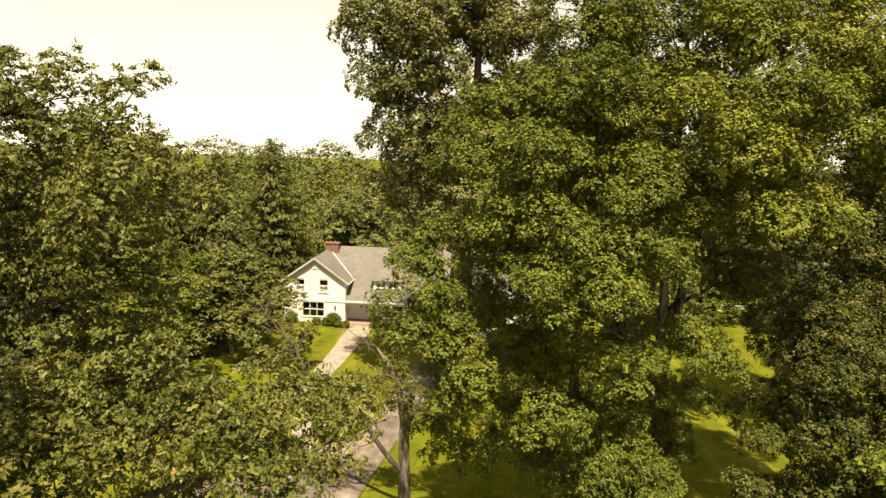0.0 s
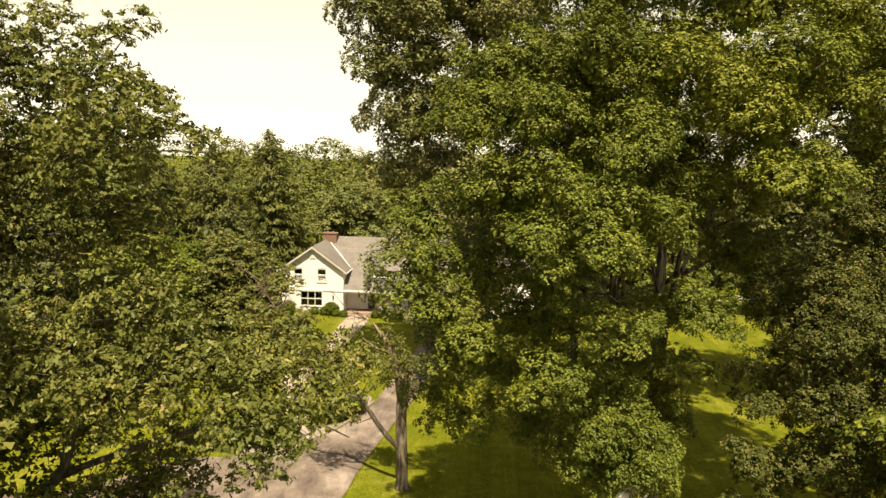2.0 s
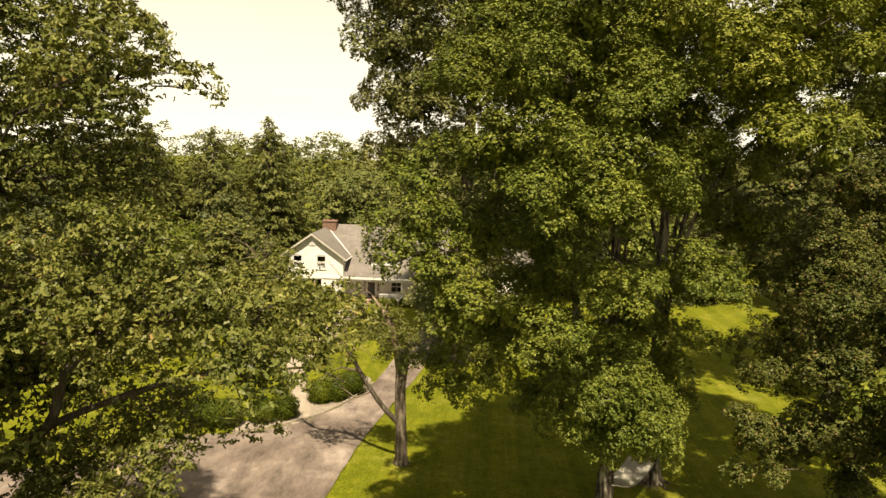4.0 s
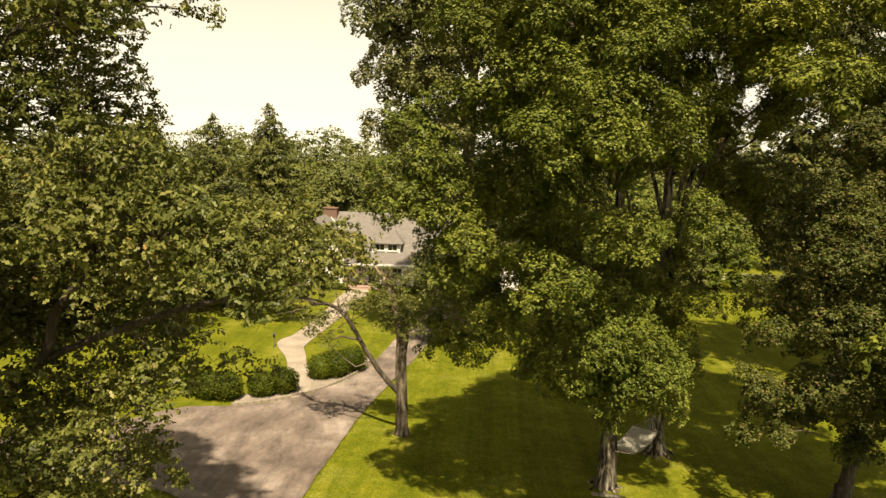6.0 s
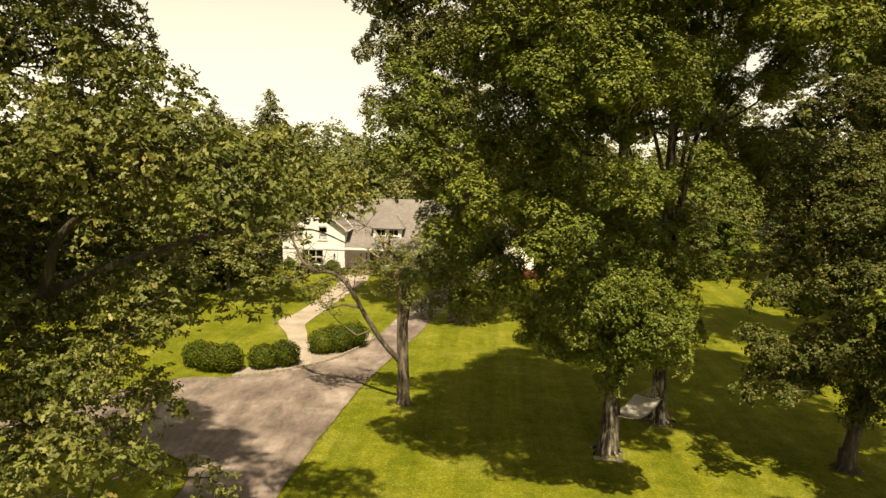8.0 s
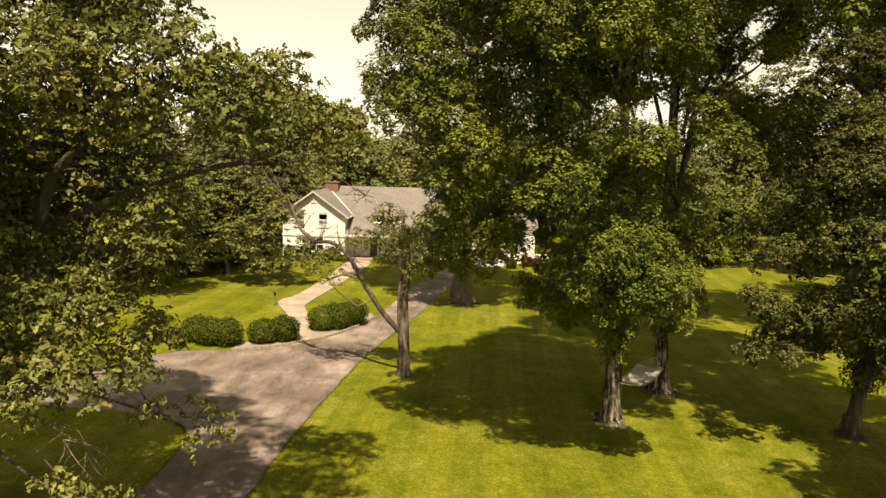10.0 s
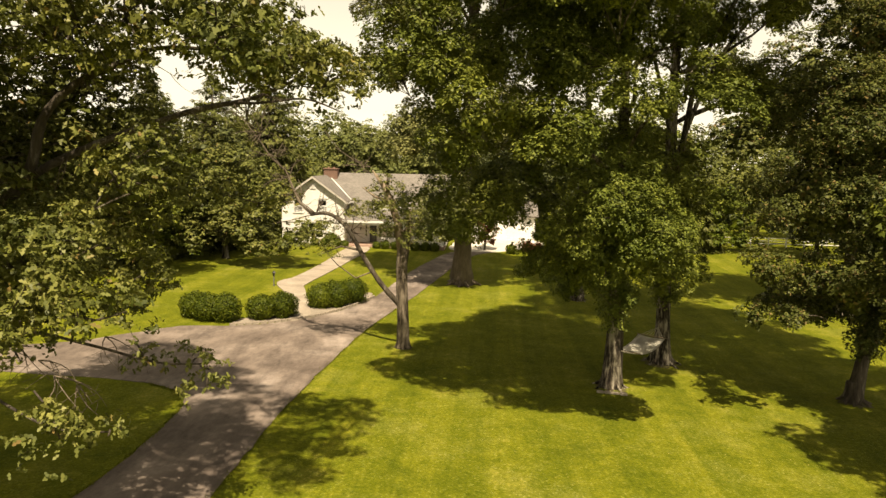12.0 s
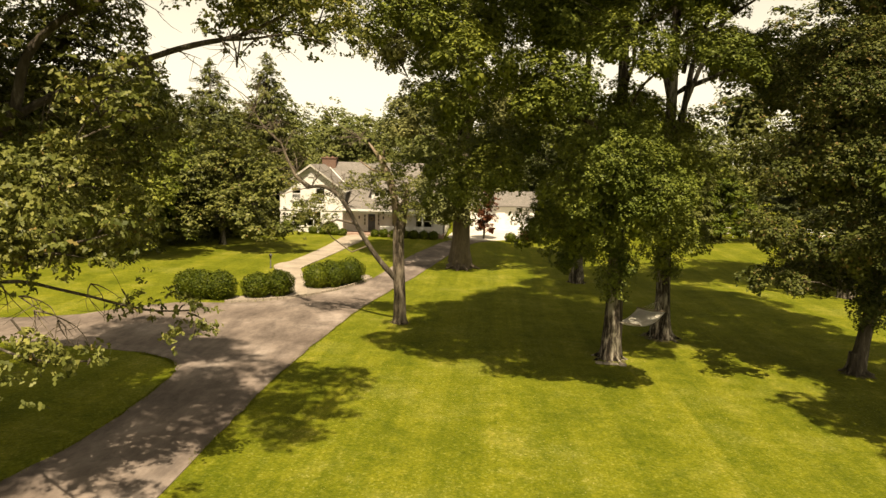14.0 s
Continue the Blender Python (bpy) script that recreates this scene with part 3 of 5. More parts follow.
def pavement(name, outline, lift, mat, label, category, ragged=0.0, seed=1):
    """A thin paved sheet with an outline on the ground, its edge running down into the soil."""
    rnd = random.Random(seed)
    bm = bmesh.new()
    rim = [Vector((x + rnd.uniform(-ragged, ragged), y + rnd.uniform(-ragged, ragged))) for x, y in outline]
    flat, _, tris, *_ = delaunay_2d_cdt(rim, [], [list(range(len(rim)))], 1, 1e-5)
    cover = [bm.verts.new((p.x, p.y, gz(p.x, p.y) + lift)) for p in flat]
    for tri in tris:
        bm.faces.new([cover[k] for k in tri])
    for p, q in zip(rim, rim[1:] + rim[:1]):
        bm.faces.new([bm.verts.new((c.x, c.y, gz(c.x, c.y) + h)) for c, h in ((q, lift), (p, lift), (p, -0.1), (q, -0.1))])
    ob = part(name, bm, mat)
    return tagged(ob, label, category, kind="structure")


# ---- ground, drive, paths ----
def make_ground():
    xs = [-1600, -800, -400, -200, -110, -60, -30, 0, 30, 60, 110, 200, 400, 800, 1600]
    ys = [-800, -300, -100, -40, 0, 40, 80, 130, 200, 300, 500, 900, 1600, 2600]
    v = [(x, y, gz(x, y)) for y in ys for x in xs]
    w = len(xs)
    f = [(j * w + i, j * w + i + 1, (j + 1) * w + i + 1, (j + 1) * w + i) for j in range(len(ys) - 1) for i in range(w - 1)]
    ob = link("ground", mesh_of("ground", v, f), LAWN)
    tagged(ob, "mown yellow-green lawn with faint mower stripes", "lawn", kind="structure")


make_ground()
DRIVE_RIGHT = [(-6.75, 8.0), (-6.75, 19.0), (-6.72, 24.0), (-6.62, 28.5), (-6.2, 34.5), (-5.6, 40.5), (-4.6, 46.5), (-3.5, 53.0), (-2.2, 62.0), (-0.8, 70.0), (0.6, 76.0), (2.6, 79.0)]
DRIVE_LEFT = [(-0.6, 80.0), (-2.6, 76.0), (-3.9, 70.0), (-5.0, 64.0), (-5.9, 57.0), (-6.6, 50.0), (-7.5, 46.7), (-8.9, 43.5), (-10.9, 41.1), (-13.3, 39.6), (-16.2, 38.8), (-18.2, 36.6), (-20.5, 34.2), (-26.0, 32.8), (-44.0, 32.0)]
DRIVE_IN = [(-44.0, 28.6), (-22.0, 29.3), (-16.0, 29.3), (-13.2, 29.0), (-11.6, 28.2), (-10.75, 26.8), (-10.45, 24.0), (-10.5, 20.0), (-11.2, 16.0), (-12.2, 8.0)]
pavement("driveway", smooth_line(DRIVE_RIGHT) + smooth_line(DRIVE_LEFT) + smooth_line(DRIVE_IN), 0.03, ASPHALT, "worn pinkish-grey asphalt driveway with a fork", "driveway", 0.05)
pavement("pavement_court", smooth_line([(-2.4, 79.6), (2.4, 78.9), (6.2, 83.5), (9.6, 88.5), (10.5, 92.6), (-0.5, 92.6), (-2.0, 88.0)], 4, True), 0.05, CONCRETE, "bright concrete court before the garage", "court", 0.03)
pavement("path_margin", smooth_line([(-13.4, 39.9), (-11.0, 41.4), (-9.1, 43.75), (-7.8, 46.8), (-6.85, 50.2), (-7.4, 51.6), (-8.3, 49.2), (-10.0, 45.6), (-11.6, 43.1), (-13.5, 41.3)], 4, True), 0.045, GRAVEL, "pale gravel margin along the drive's kerb", "gravel bed", 0.06)
pavement("path_house", smooth_line([(-10.85, 41.8), (-9.7, 42.9), (-10.6, 46.4), (-12.3, 51.8), (-12.6, 54.0), (-11.9, 64.0), (-11.35, 76.6), (-13.75, 76.6), (-13.9, 66.0), (-14.3, 57.0), (-15.0, 54.4), (-14.7, 52.6), (-12.8, 48.6)], 4, True), 0.06, FLAGSTONE, "pale stone garden path up to the porch", "path", 0.04)


def soil_patch(x, y, r, seed):
    rnd = random.Random(seed)
    pavement("soil_patch", [(x + r * rnd.uniform(0.6, 1.3) * math.cos(a), y + r * rnd.uniform(0.6, 1.3) * math.sin(a)) for a in np.linspace(0, math.tau, 22, endpoint=False)], 0.012, SOIL, "bare shaded soil at a tree's foot", "soil")


for x, y, r, s in ((-3.0, 37.1, 0.55, 1), (7.4, 32.6, 0.75, 2), (10.95, 37.3, 0.95, 3), (18.6, 32.4, 0.7, 4)):
    soil_patch(x, y, r, s)


# ---- house ----
HG = 0.42                                               # ground level at the house
house = thing("house", (-14.3, 84.0, HG), "white clapboard house with front gable, grey roof and porch", "house")


def wall(name, x0, x1, y, z0, z1, holes, thick=0.2, mat=SIDING, parent=house):
    """A wall along x with rectangular openings (x0, x1, z0, z1) through it."""
    bm = bmesh.new()
    xs = sorted({x0, x1, *(h[0] for h in holes), *(h[1] for h in holes)})
    for a, b in zip(xs, xs[1:]):
        zs = [z0]
        for h in sorted((h for h in holes if h[0] <= a and h[1] >= b), key=lambda h: h[2]):
            zs += [h[2], h[3]]
        zs.append(z1)
        for lo, hi in zip(zs[::2], zs[1::2]):
            if hi - lo > 0.001:
                box(bm, a, b, y, y + thick, lo, hi)
    return part(name, bm, mat, parent)


def window(x0, x1, z0, z1, y, nx, nz, curtain=0.0, parent=house):
    """A white window with casing, sill, glazing bars, glass panes and, where seen, a half-drawn curtain."""
    bm = bmesh.new()
    c = 0.11
    for d in ((x0 - c, x0, z0, z1), (x1, x1 + c, z0, z1), (x0 - c, x1 + c, z1, z1 + c)):
        box(bm, d[0], d[1], y - 0.05, y + 0.1, d[2], d[3])
    w = part("window", bm, TRIM, parent)
    bm = bmesh.new()
    box(bm, x0 - c - 0.03, x1 + c + 0.03, y - 0.09, y + 0.1, z0 - 0.09, z0)
    part("sill", bm, TRIM, w)
    bm = bmesh.new()
    for i in range(nx + 1):
        x, h = x0 + (x1 - x0) * i / nx, 0.045 if i in (0, nx) else 0.035
        box(bm, max(x0, x - h), min(x1, x + h), y + 0.03, y + 0.09, z0, z1)
    for j in range(nz + 1):
        z, h = z0 + (z1 - z0) * j / nz, 0.045
        for i in range(nx):
            a, b = x0 + (x1 - x0) * i / nx + 0.046, x0 + (x1 - x0) * (i + 1) / nx - 0.046
            box(bm, a, b, y + 0.03, y + 0.09, max(z0, z - h), min(z1, z + h))
    part("sash", bm, TRIM, w)
    for i in range(nx):
        for j in range(nz):
            a, b = x0 + (x1 - x0) * i / nx, x0 + (x1 - x0) * (i + 1) / nx
            s, t = z0 + (z1 - z0) * j / nz, z0 + (z1 - z0) * (j + 1) / nz
            ob = part("pane", boxed(a + 0.046, b - 0.046, y + 0.055, y + 0.063, s + 0.046, t - 0.046), GLASS, w)
            ob.visible_shadow = False
    if curtain:
        bm = bmesh.new()
        k = 24
        pts = [(x0 + (x1 - x0) * i / k, y + 0.24 + 0.025 * math.sin(i * 1.9)) for i in range(k + 1)]
        zt = z0 + (z1 - z0) * curtain
        for (a, b), (p, q) in zip(pts, pts[1:]):
            bm.faces.new([bm.verts.new(v) for v in ((a, b, z0), (p, q, z0), (p, q, zt), (a, b, zt))])
        bmesh.ops.remove_doubles(bm, verts=bm.verts, dist=0.001)
        bmesh.ops.solidify(bm, geom=bm.faces[:], thickness=0.01)
        part("curtain", bm, CURTAIN, w, "pale half-drawn curtain")


GX0, GX1, GY, MX1 = -21.6, -14.3, 78.5, -2.7            # gable wing's sides and front; the house's far end
BAND, EAVE, APEX = 3.05, 5.50, 7.95
UP = [(-20.2, -19.2, 4.05, 5.65), (-17.4, -16.4, 4.05, 5.65)]
BIG = (-19.4, -16.85, 1.15, 2.85)
wall("wall", GX0, GX1, GY, HG - 0.3, BAND, [BIG])
wall("wall", GX0, GX1, GY, BAND + 0.02, EAVE, UP)
bm = bmesh.new()                                         # the gable's triangle
mx = (GX0 + GX1) / 2
tri = [(GX0, EAVE), (GX1, EAVE), (mx, APEX)]
fr, bk = [bm.verts.new((x, GY, z)) for x, z in tri], [bm.verts.new((x, GY + 0.2, z)) for x, z in tri]
bm.faces.new(fr), bm.faces.new(bk[::-1])
for i in range(3):
    bm.faces.new((fr[(i + 1) % 3], fr[i], bk[i], bk[(i + 1) % 3]))
part("gable_wall", bm, SIDING, house)
part("wall", boxed(GX0, GX0 + 0.2, GY + 0.2, 91.0, HG - 0.3, EAVE), SIDING, house)
part("wall", boxed(GX1 - 0.2, GX1, GY + 0.2, 91.0, HG - 0.3, EAVE), SIDING, house)
part("wall", boxed(GX0, MX1, 91.0, 91.2, HG - 0.3, EAVE - 0.2), SIDING, house)
part("band_board", boxed(GX0 - 0.06, GX1 + 0.03, GY - 0.08, GY, BAND - 0.12, BAND + 0.14, bevel=0.015), TRIM, house)
for x in (GX0, GX1 - 0.16):
    part("corner_board", boxed(x, x + 0.16, GY - 0.035, GY, HG - 0.2, EAVE), TRIM, house)
for a in UP:
    window(*a, GY, 1, 2, 0.5)
window(*BIG, GY, 3, 2)
# a dark floor and partition inside, so that the rooms are closed
part("storey_floor", boxed(GX0 + 0.2, MX1 - 0.2, GY + 0.2, 91.0, HG - 0.2, HG + 0.05), BARK_DARK, house)
part("storey_floor", boxed(GX0 + 0.2, GX1 - 0.2, GY + 0.2, 91.0, BAND - 0.1, BAND + 0.05), BARK_DARK, house)
part("partition", boxed(GX0 + 0.2, MX1 - 0.2, 84.6, 84.7, HG, 4.9), BARK_DARK, house)

bm = bmesh.new()                                         # arched louvre in the gable
arc = [(mx + 0.36 * math.cos(a), 7.0 + 0.36 * math.sin(a)) for a in np.linspace(0, math.pi, 13)] + [(mx - 0.36, 6.75), (mx + 0.36, 6.75)]
a1, a2 = [bm.verts.new((x, GY - 0.06, z)) for x, z in arc], [bm.verts.new((x, GY, z)) for x, z in arc]
bm.faces.new(a1), bm.faces.new(a2[::-1])
for i in range(len(arc)):
    bm.faces.new((a1[(i + 1) % len(arc)], a1[i], a2[i], a2[(i + 1) % len(arc)]))
vent = part("gable_vent", bm, TRIM, house, "white arched gable vent")
for k in range(5):
    part("slat", boxed(mx - 0.28, mx + 0.28, GY - 0.085, GY - 0.06, 6.8 + 0.09 * k, 6.85 + 0.09 * k), TRIM, vent)

# roofs
RZ, RY = 8.25, 86.6                                      # wing's ridge height, main ridge's place
sl = (RZ - 0.02 - EAVE) / ((GX1 - GX0) / 2)
OV = 0.45
for s, xe in ((1, GX1), (-1, GX0)):
    part("roof", slab([(mx, GY - OV, RZ), (mx, 90.9, RZ), (xe + s * OV, 90.9, EAVE - sl * OV + 0.14), (xe + s * OV, GY - OV, EAVE - sl * OV + 0.14)], 0.14), SHINGLES, house)
    part("rake_board", slab([(mx, GY - OV - 0.03, RZ - 0.01), (xe + s * OV, GY - OV - 0.03, EAVE - sl * OV + 0.13), (xe + s * OV, GY - OV - 0.03, EAVE - sl * OV - 0.1), (mx, GY - OV - 0.03, RZ - 0.26)], 0.028), RAKE, house)
    xg = xe + s * (OV + 0.05)
    part("gutter", boxed(xg - 0.05, xg + 0.05, GY - OV, 81.9 if s > 0 else 90.9, EAVE - sl * OV + 0.0, EAVE - sl * OV + 0.13, bevel=0.02), TRIM, house, "white gutter")
    part("eave_return", boxed(min(xe, xe + s * OV), max(xe, xe + s * OV), GY - OV, GY, EAVE - sl * OV - 0.02, EAVE - sl * OV + 0.02), TRIM, house)
MRZ, ME, MFY = 8.55, 3.28, 77.95
part("roof", slab([(GX1 + 0.02, MFY, ME), (MX1 + 0.45, MFY, ME), (MX1 + 0.45, RY, MRZ), (mx - 0.4, RY, MRZ), (GX1 + 0.02, 81.4, ME + (81.4 - MFY) / (RY - MFY) * (MRZ - ME))], 0.16), SHINGLES, house)
part("roof", slab([(mx - 0.4, RY, MRZ), (MX1 + 0.45, RY, MRZ), (MX1 + 0.45, 95.2, ME), (mx - 0.4, 95.2, ME)], 0.16), SHINGLES, house)
part("fascia", boxed(GX1 + 0.02, MX1 + 0.45, MFY - 0.05, MFY + 0.06, ME - 0.24, ME + 0.0, bevel=0.015), TRIM, house)
part("porch_beam", boxed(GX1, MX1, MFY + 0.22, MFY + 0.46, ME - 0.52, ME - 0.16), TRIM, house)
part("porch_ceiling", boxed(GX1, MX1, MFY + 0.5, 80.6, ME - 0.24, ME - 0.18), TRIM, house)
bm = bmesh.new()                                         # pale flashing up the valley between the roofs
vz = lambda x: RZ - sl * (x - mx) + 0.03
vy = lambda z: MFY + (z - ME) / (MRZ - ME) * (RY - MFY)
q = [(GX1 + 0.3, vy(vz(GX1 + 0.3)) - 0.05, vz(GX1 + 0.3) + 0.04), (mx + 0.4, vy(vz(mx + 0.4)) - 0.05, vz(mx + 0.4) + 0.04)]
fl = Tubes()
fl.add([q[0], q[1]], [0.075, 0.075], 6)
fl.link("valley_flashing", TRIM, house)

# end gable wall, main front wall, door with sidelights
bm = bmesh.new()
prof = [(80.6, HG - 0.3), (91.0, HG - 0.3), (92.5, 4.5), (RY, MRZ - 0.2), (80.6, 4.75)]
p1, p2 = [bm.verts.new((MX1, y, z)) for y, z in prof], [bm.verts.new((MX1 - 0.2, y, z)) for y, z in prof]
bm.faces.new(p1), bm.faces.new(p2[::-1])
for i in range(5):
    bm.faces.new((p1[(i + 1) % 5], p1[i], p2[i], p2[(i + 1) % 5]))
part("wall", bm, SIDING, house)
DX0, DX1 = -11.78, -10.82
SIDE = [(-12.25, -11.98, 1.2, 2.5), (-10.62, -10.35, 1.2, 2.5)]
FRONT = [(-8.9, -7.7, 1.15, 2.5), (-6.1, -4.2, 1.15, 2.5)]
wall("wall", GX1, MX1, 80.6, HG - 0.3, 4.6, [(DX0, DX1, 0.5, 2.55)] + SIDE + FRONT)
for s in SIDE:
    window(*s, 80.6, 1, 3)
for s in FRONT:
    window(*s, 80.6, 2, 2)
door = part("door", boxed(DX0 + 0.05, DX1 - 0.05, 80.66, 80.72, 0.52, 2.5, bevel=0.008), DOOR_PAINT, house, "dark painted front door with a wreath")
for i in range(2):
    for a, b in ((0.75, 1.35), (1.5, 2.3)):
        x = DX0 + 0.16 + i * 0.36
        part("door_panel", boxed(x, x + 0.28, 80.645, 80.662, a, b, bevel=0.006), DOOR_PAINT, door)
part("door_handle", boxed(DX1 - 0.17, DX1 - 0.13, 80.58, 80.66, 1.42, 1.58, bevel=0.01), BLACK_IRON, door, "dark iron handle")
wr = Tubes()
wr.add([((DX0 + DX1) / 2 + 0.2 * math.cos(a), 80.62, 1.98 + 0.2 * math.sin(a)) for a in np.linspace(0, math.tau, 15)], [0.055] * 15, 6, 0.3)
wr.link("wreath", WREATH, door, "dry leaf wreath")
bm = bmesh.new()
for d in ((DX0 - 0.1, DX0 + 0.05, 0.5, 2.55), (DX1 - 0.05, DX1 + 0.1, 0.5, 2.55), (DX0 - 0.1, DX1 + 0.1, 2.551, 2.72)):
    box(bm, d[0], d[1], 80.53, 80.7, d[2], d[3])
part("door_casing", bm, TRIM, house)


def wall_lantern(x, y, z):
    t = thing("wall_lantern", (x, y, z), "small dark iron wall lantern beside the porch door", "lantern", "porch lanterns")
    part("bracket", boxed(x - 0.03, x + 0.03, y - 0.16, y, z + 0.16, z + 0.2), BLACK_IRON, t)
    bm = bmesh.new()
    bmesh.ops.create_cone(bm, cap_ends=True, segments=6, radius1=0.07, radius2=0.1, depth=0.26, matrix=Matrix.Translation((x, y - 0.16, z)))
    part("lamp_body", bm, BLACK_IRON, t)
    bm = bmesh.new()
    bmesh.ops.create_cone(bm, cap_ends=True, segments=6, radius1=0.13, radius2=0.02, depth=0.1, matrix=Matrix.Translation((x, y - 0.16, z + 0.18)))
    part("lamp_cap", bm, BLACK_IRON, t)


wall_lantern(-13.1, 80.6, 2.1)
wall_lantern(-10.25, 80.6, 2.1)
wall_lantern(-15.85, GY, 2.3)
for x in (-7.4, -5.1, -2.95):
    post = part("porch_post", boxed(x - 0.09, x + 0.09, MFY + 0.25, MFY + 0.43, HG, ME - 0.52, bevel=0.015), TRIM, house)
part("porch_floor", boxed(GX1, MX1, MFY + 0.1, 80.6, HG - 0.3, 0.5, bevel=0.02), PORCH_FLOOR, house, "brick porch floor")
for k in range(2):
    part("step", boxed(-13.9, -11.2, MFY - 0.3 - 0.36 * k, MFY + 0.1, HG - 0.3, 0.38 - 0.13 * k, bevel=0.015), PORCH_FLOOR, house, "brick porch step")
rail = part("porch_rail", boxed(-10.0, MX1, MFY + 0.3, MFY + 0.38, 1.28, 1.36, bevel=0.01), TRIM, house)
part("rail_foot", boxed(-10.0, MX1, MFY + 0.31, MFY + 0.37, 0.62, 0.68), TRIM, rail)
for k in range(48):
    x = -9.95 + k * 0.152
    part("baluster", boxed(x, x + 0.04, MFY + 0.32, MFY + 0.36, 0.68, 1.28), TRIM, rail)
dp = Tubes()
dp.add([(GX1 + 0.42, GY - 0.4, EAVE - 0.25), (GX1 + 0.08, GY - 0.06, EAVE - 0.6), (GX1 + 0.08, GY - 0.06, BAND + 0.25)], [0.045] * 3, 8)
dp.link("downpipe", TRIM, house)

# dormer
dormer_y, DW0, DW1 = 79.75, -11.2, -7.9
DWIN = [(-10.85, -9.75, 4.62, 5.35), (-9.35, -8.25, 4.62, 5.35)]
dorm = wall("dormer", DW0, DW1, dormer_y, 4.1, 5.55, DWIN, 0.15, TRIM)
for x in (DW0, DW1 - 0.12):
    part("dormer_cheek", boxed(x, x + 0.12, dormer_y + 0.15, 82.4, 4.3, 5.5), SIDING, dorm)
for s in DWIN:
    window(*s, dormer_y, 2, 1)
part("dormer_back", boxed(DW0 + 0.12, DW1 - 0.12, dormer_y + 0.9, dormer_y + 0.95, 4.3, 5.5), BARK_DARK, dorm)
o = 0.35
part("dormer_roof", slab([(DW0 - o, dormer_y - o, 5.5), (DW1 + o, dormer_y - o, 5.5), (DW1 - 1.0, 82.6, 6.75), (DW0 + 1.0, 82.6, 6.75)], 0.1), SHINGLES, dorm)
part("dormer_roof", slab([(DW0 - o, dormer_y - o, 5.5), (DW0 + 1.0, 82.6, 6.75), (DW0 + 1.0, 84.0, 6.75), (DW0 - o, 82.3, 5.5)], 0.1), SHINGLES, dorm)
part("dormer_roof", slab([(DW1 + o, dormer_y - o, 5.5), (DW1 + o, 82.3, 5.5), (DW1 - 1.0, 84.0, 6.75), (DW1 - 1.0, 82.6, 6.75)], 0.1), SHINGLES, dorm)


# chimney of single bricks
def chimney(x0, x1, y0, y1, z0, z1):
    t = thing("chimney", ((x0 + x1) / 2, y0, z0), "red brick chimney on the roof's ridge", "chimney")
    part("core", boxed(x0 + 0.02, x1 - 0.02, y0 + 0.02, y1 - 0.02, z0, z1), MORTAR, t)
    me = {}
    for row in range(int((z1 - z0) / 0.085)):
        z, off = z0 + row * 0.085, 0.11 if row % 2 else 0.0
        for face in (0, 1):
            a, b = (x0, x1) if face == 0 else (y0, y1)
            p = a - off
            while p < b - 0.02:
                s, e = max(p, a), min(p + 0.21, b)
                if e - s > 0.04:
                    key = (face, round(e - s, 2))
                    if key not in me:
                        bm = boxed(0, e - s, 0, 0.1, 0, 0.072) if face == 0 else boxed(0, 0.1, 0, e - s, 0, 0.072)
                        bmesh.ops.recalc_face_normals(bm, faces=bm.faces)
                        me[key] = bpy.data.meshes.new("brick")
                        bm.to_mesh(me[key]), bm.free()
                        me[key].materials.append(BRICK_RED)
                    ob = new("brick", me[key])
                    ob.parent = t
                    w = Vector((s, y0 - 0.004, z)) if face == 0 else Vector((x1 - 0.096, s, z))
                    ob.location = w - ORIGIN[t.name]
                p += 0.22
    part("cap", boxed(x0 - 0.1, x1 + 0.1, y0 - 0.1, y1 + 0.1, z1, z1 + 0.14, bevel=0.02), BRICK_RED, t)
    for k in (0.3, 0.7):
        bm = bmesh.new()
        bmesh.ops.create_cone(bm, cap_ends=True, segments=14, radius1=0.15, radius2=0.13, depth=0.16, matrix=Matrix.Translation((x0 + (x1 - x0) * k, (y0 + y1) / 2, z1 + 0.2)))
        part("flue", bm, BRICK_RED, t)


chimney(-18.65, -16.95, 85.3, 86.2, 7.75, 8.95)
house.location.x -= 0.35

# garage beyond the court
garage = thing("garage", (4.5, 92.6, -0.1), "low white garage with pale doors and a grey roof", "garage")
wall("wall", -0.6, 8.3, 92.6, -0.3, 3.2, [(0.2, 3.2, -0.05, 2.5), (4.4, 7.6, -0.05, 2.6)], 0.2, SIDING, garage)
for a, b, h in ((0.2, 3.2, 2.5), (4.4, 7.6, 2.6)):
    d = part("garage_door", boxed(a, b, 92.7, 92.76, -0.05, h), TRIM, garage, "white panelled garage door")
    for r in range(4):
        for c in range(4):
            w = (b - a) / 4
            part("door_panel", boxed(a + c * w + 0.07, a + (c + 1) * w - 0.07, 92.68, 92.7, 0.05 + r * h / 4, -0.05 + (r + 1) * h / 4, bevel=0.008), TRIM, d)
for x in (-0.6, 8.1):
    part("wall", boxed(x, x + 0.2, 92.8, 99.0, -0.3, 3.2), SIDING, garage)
part("wall", boxed(-0.6, 8.3, 99.0, 99.2, -0.3, 3.2), SIDING, garage)
part("roof", slab([(-1.0, 92.1, 3.15), (8.7, 92.1, 3.15), (8.7, 95.9, 5.0), (-1.0, 95.9, 5.0)], 0.14), SHINGLES, garage)
part("roof", slab([(-1.0, 95.9, 5.0), (8.7, 95.9, 5.0), (8.7, 99.7, 3.15), (-1.0, 99.7, 3.15)], 0.14), SHINGLES, garage)


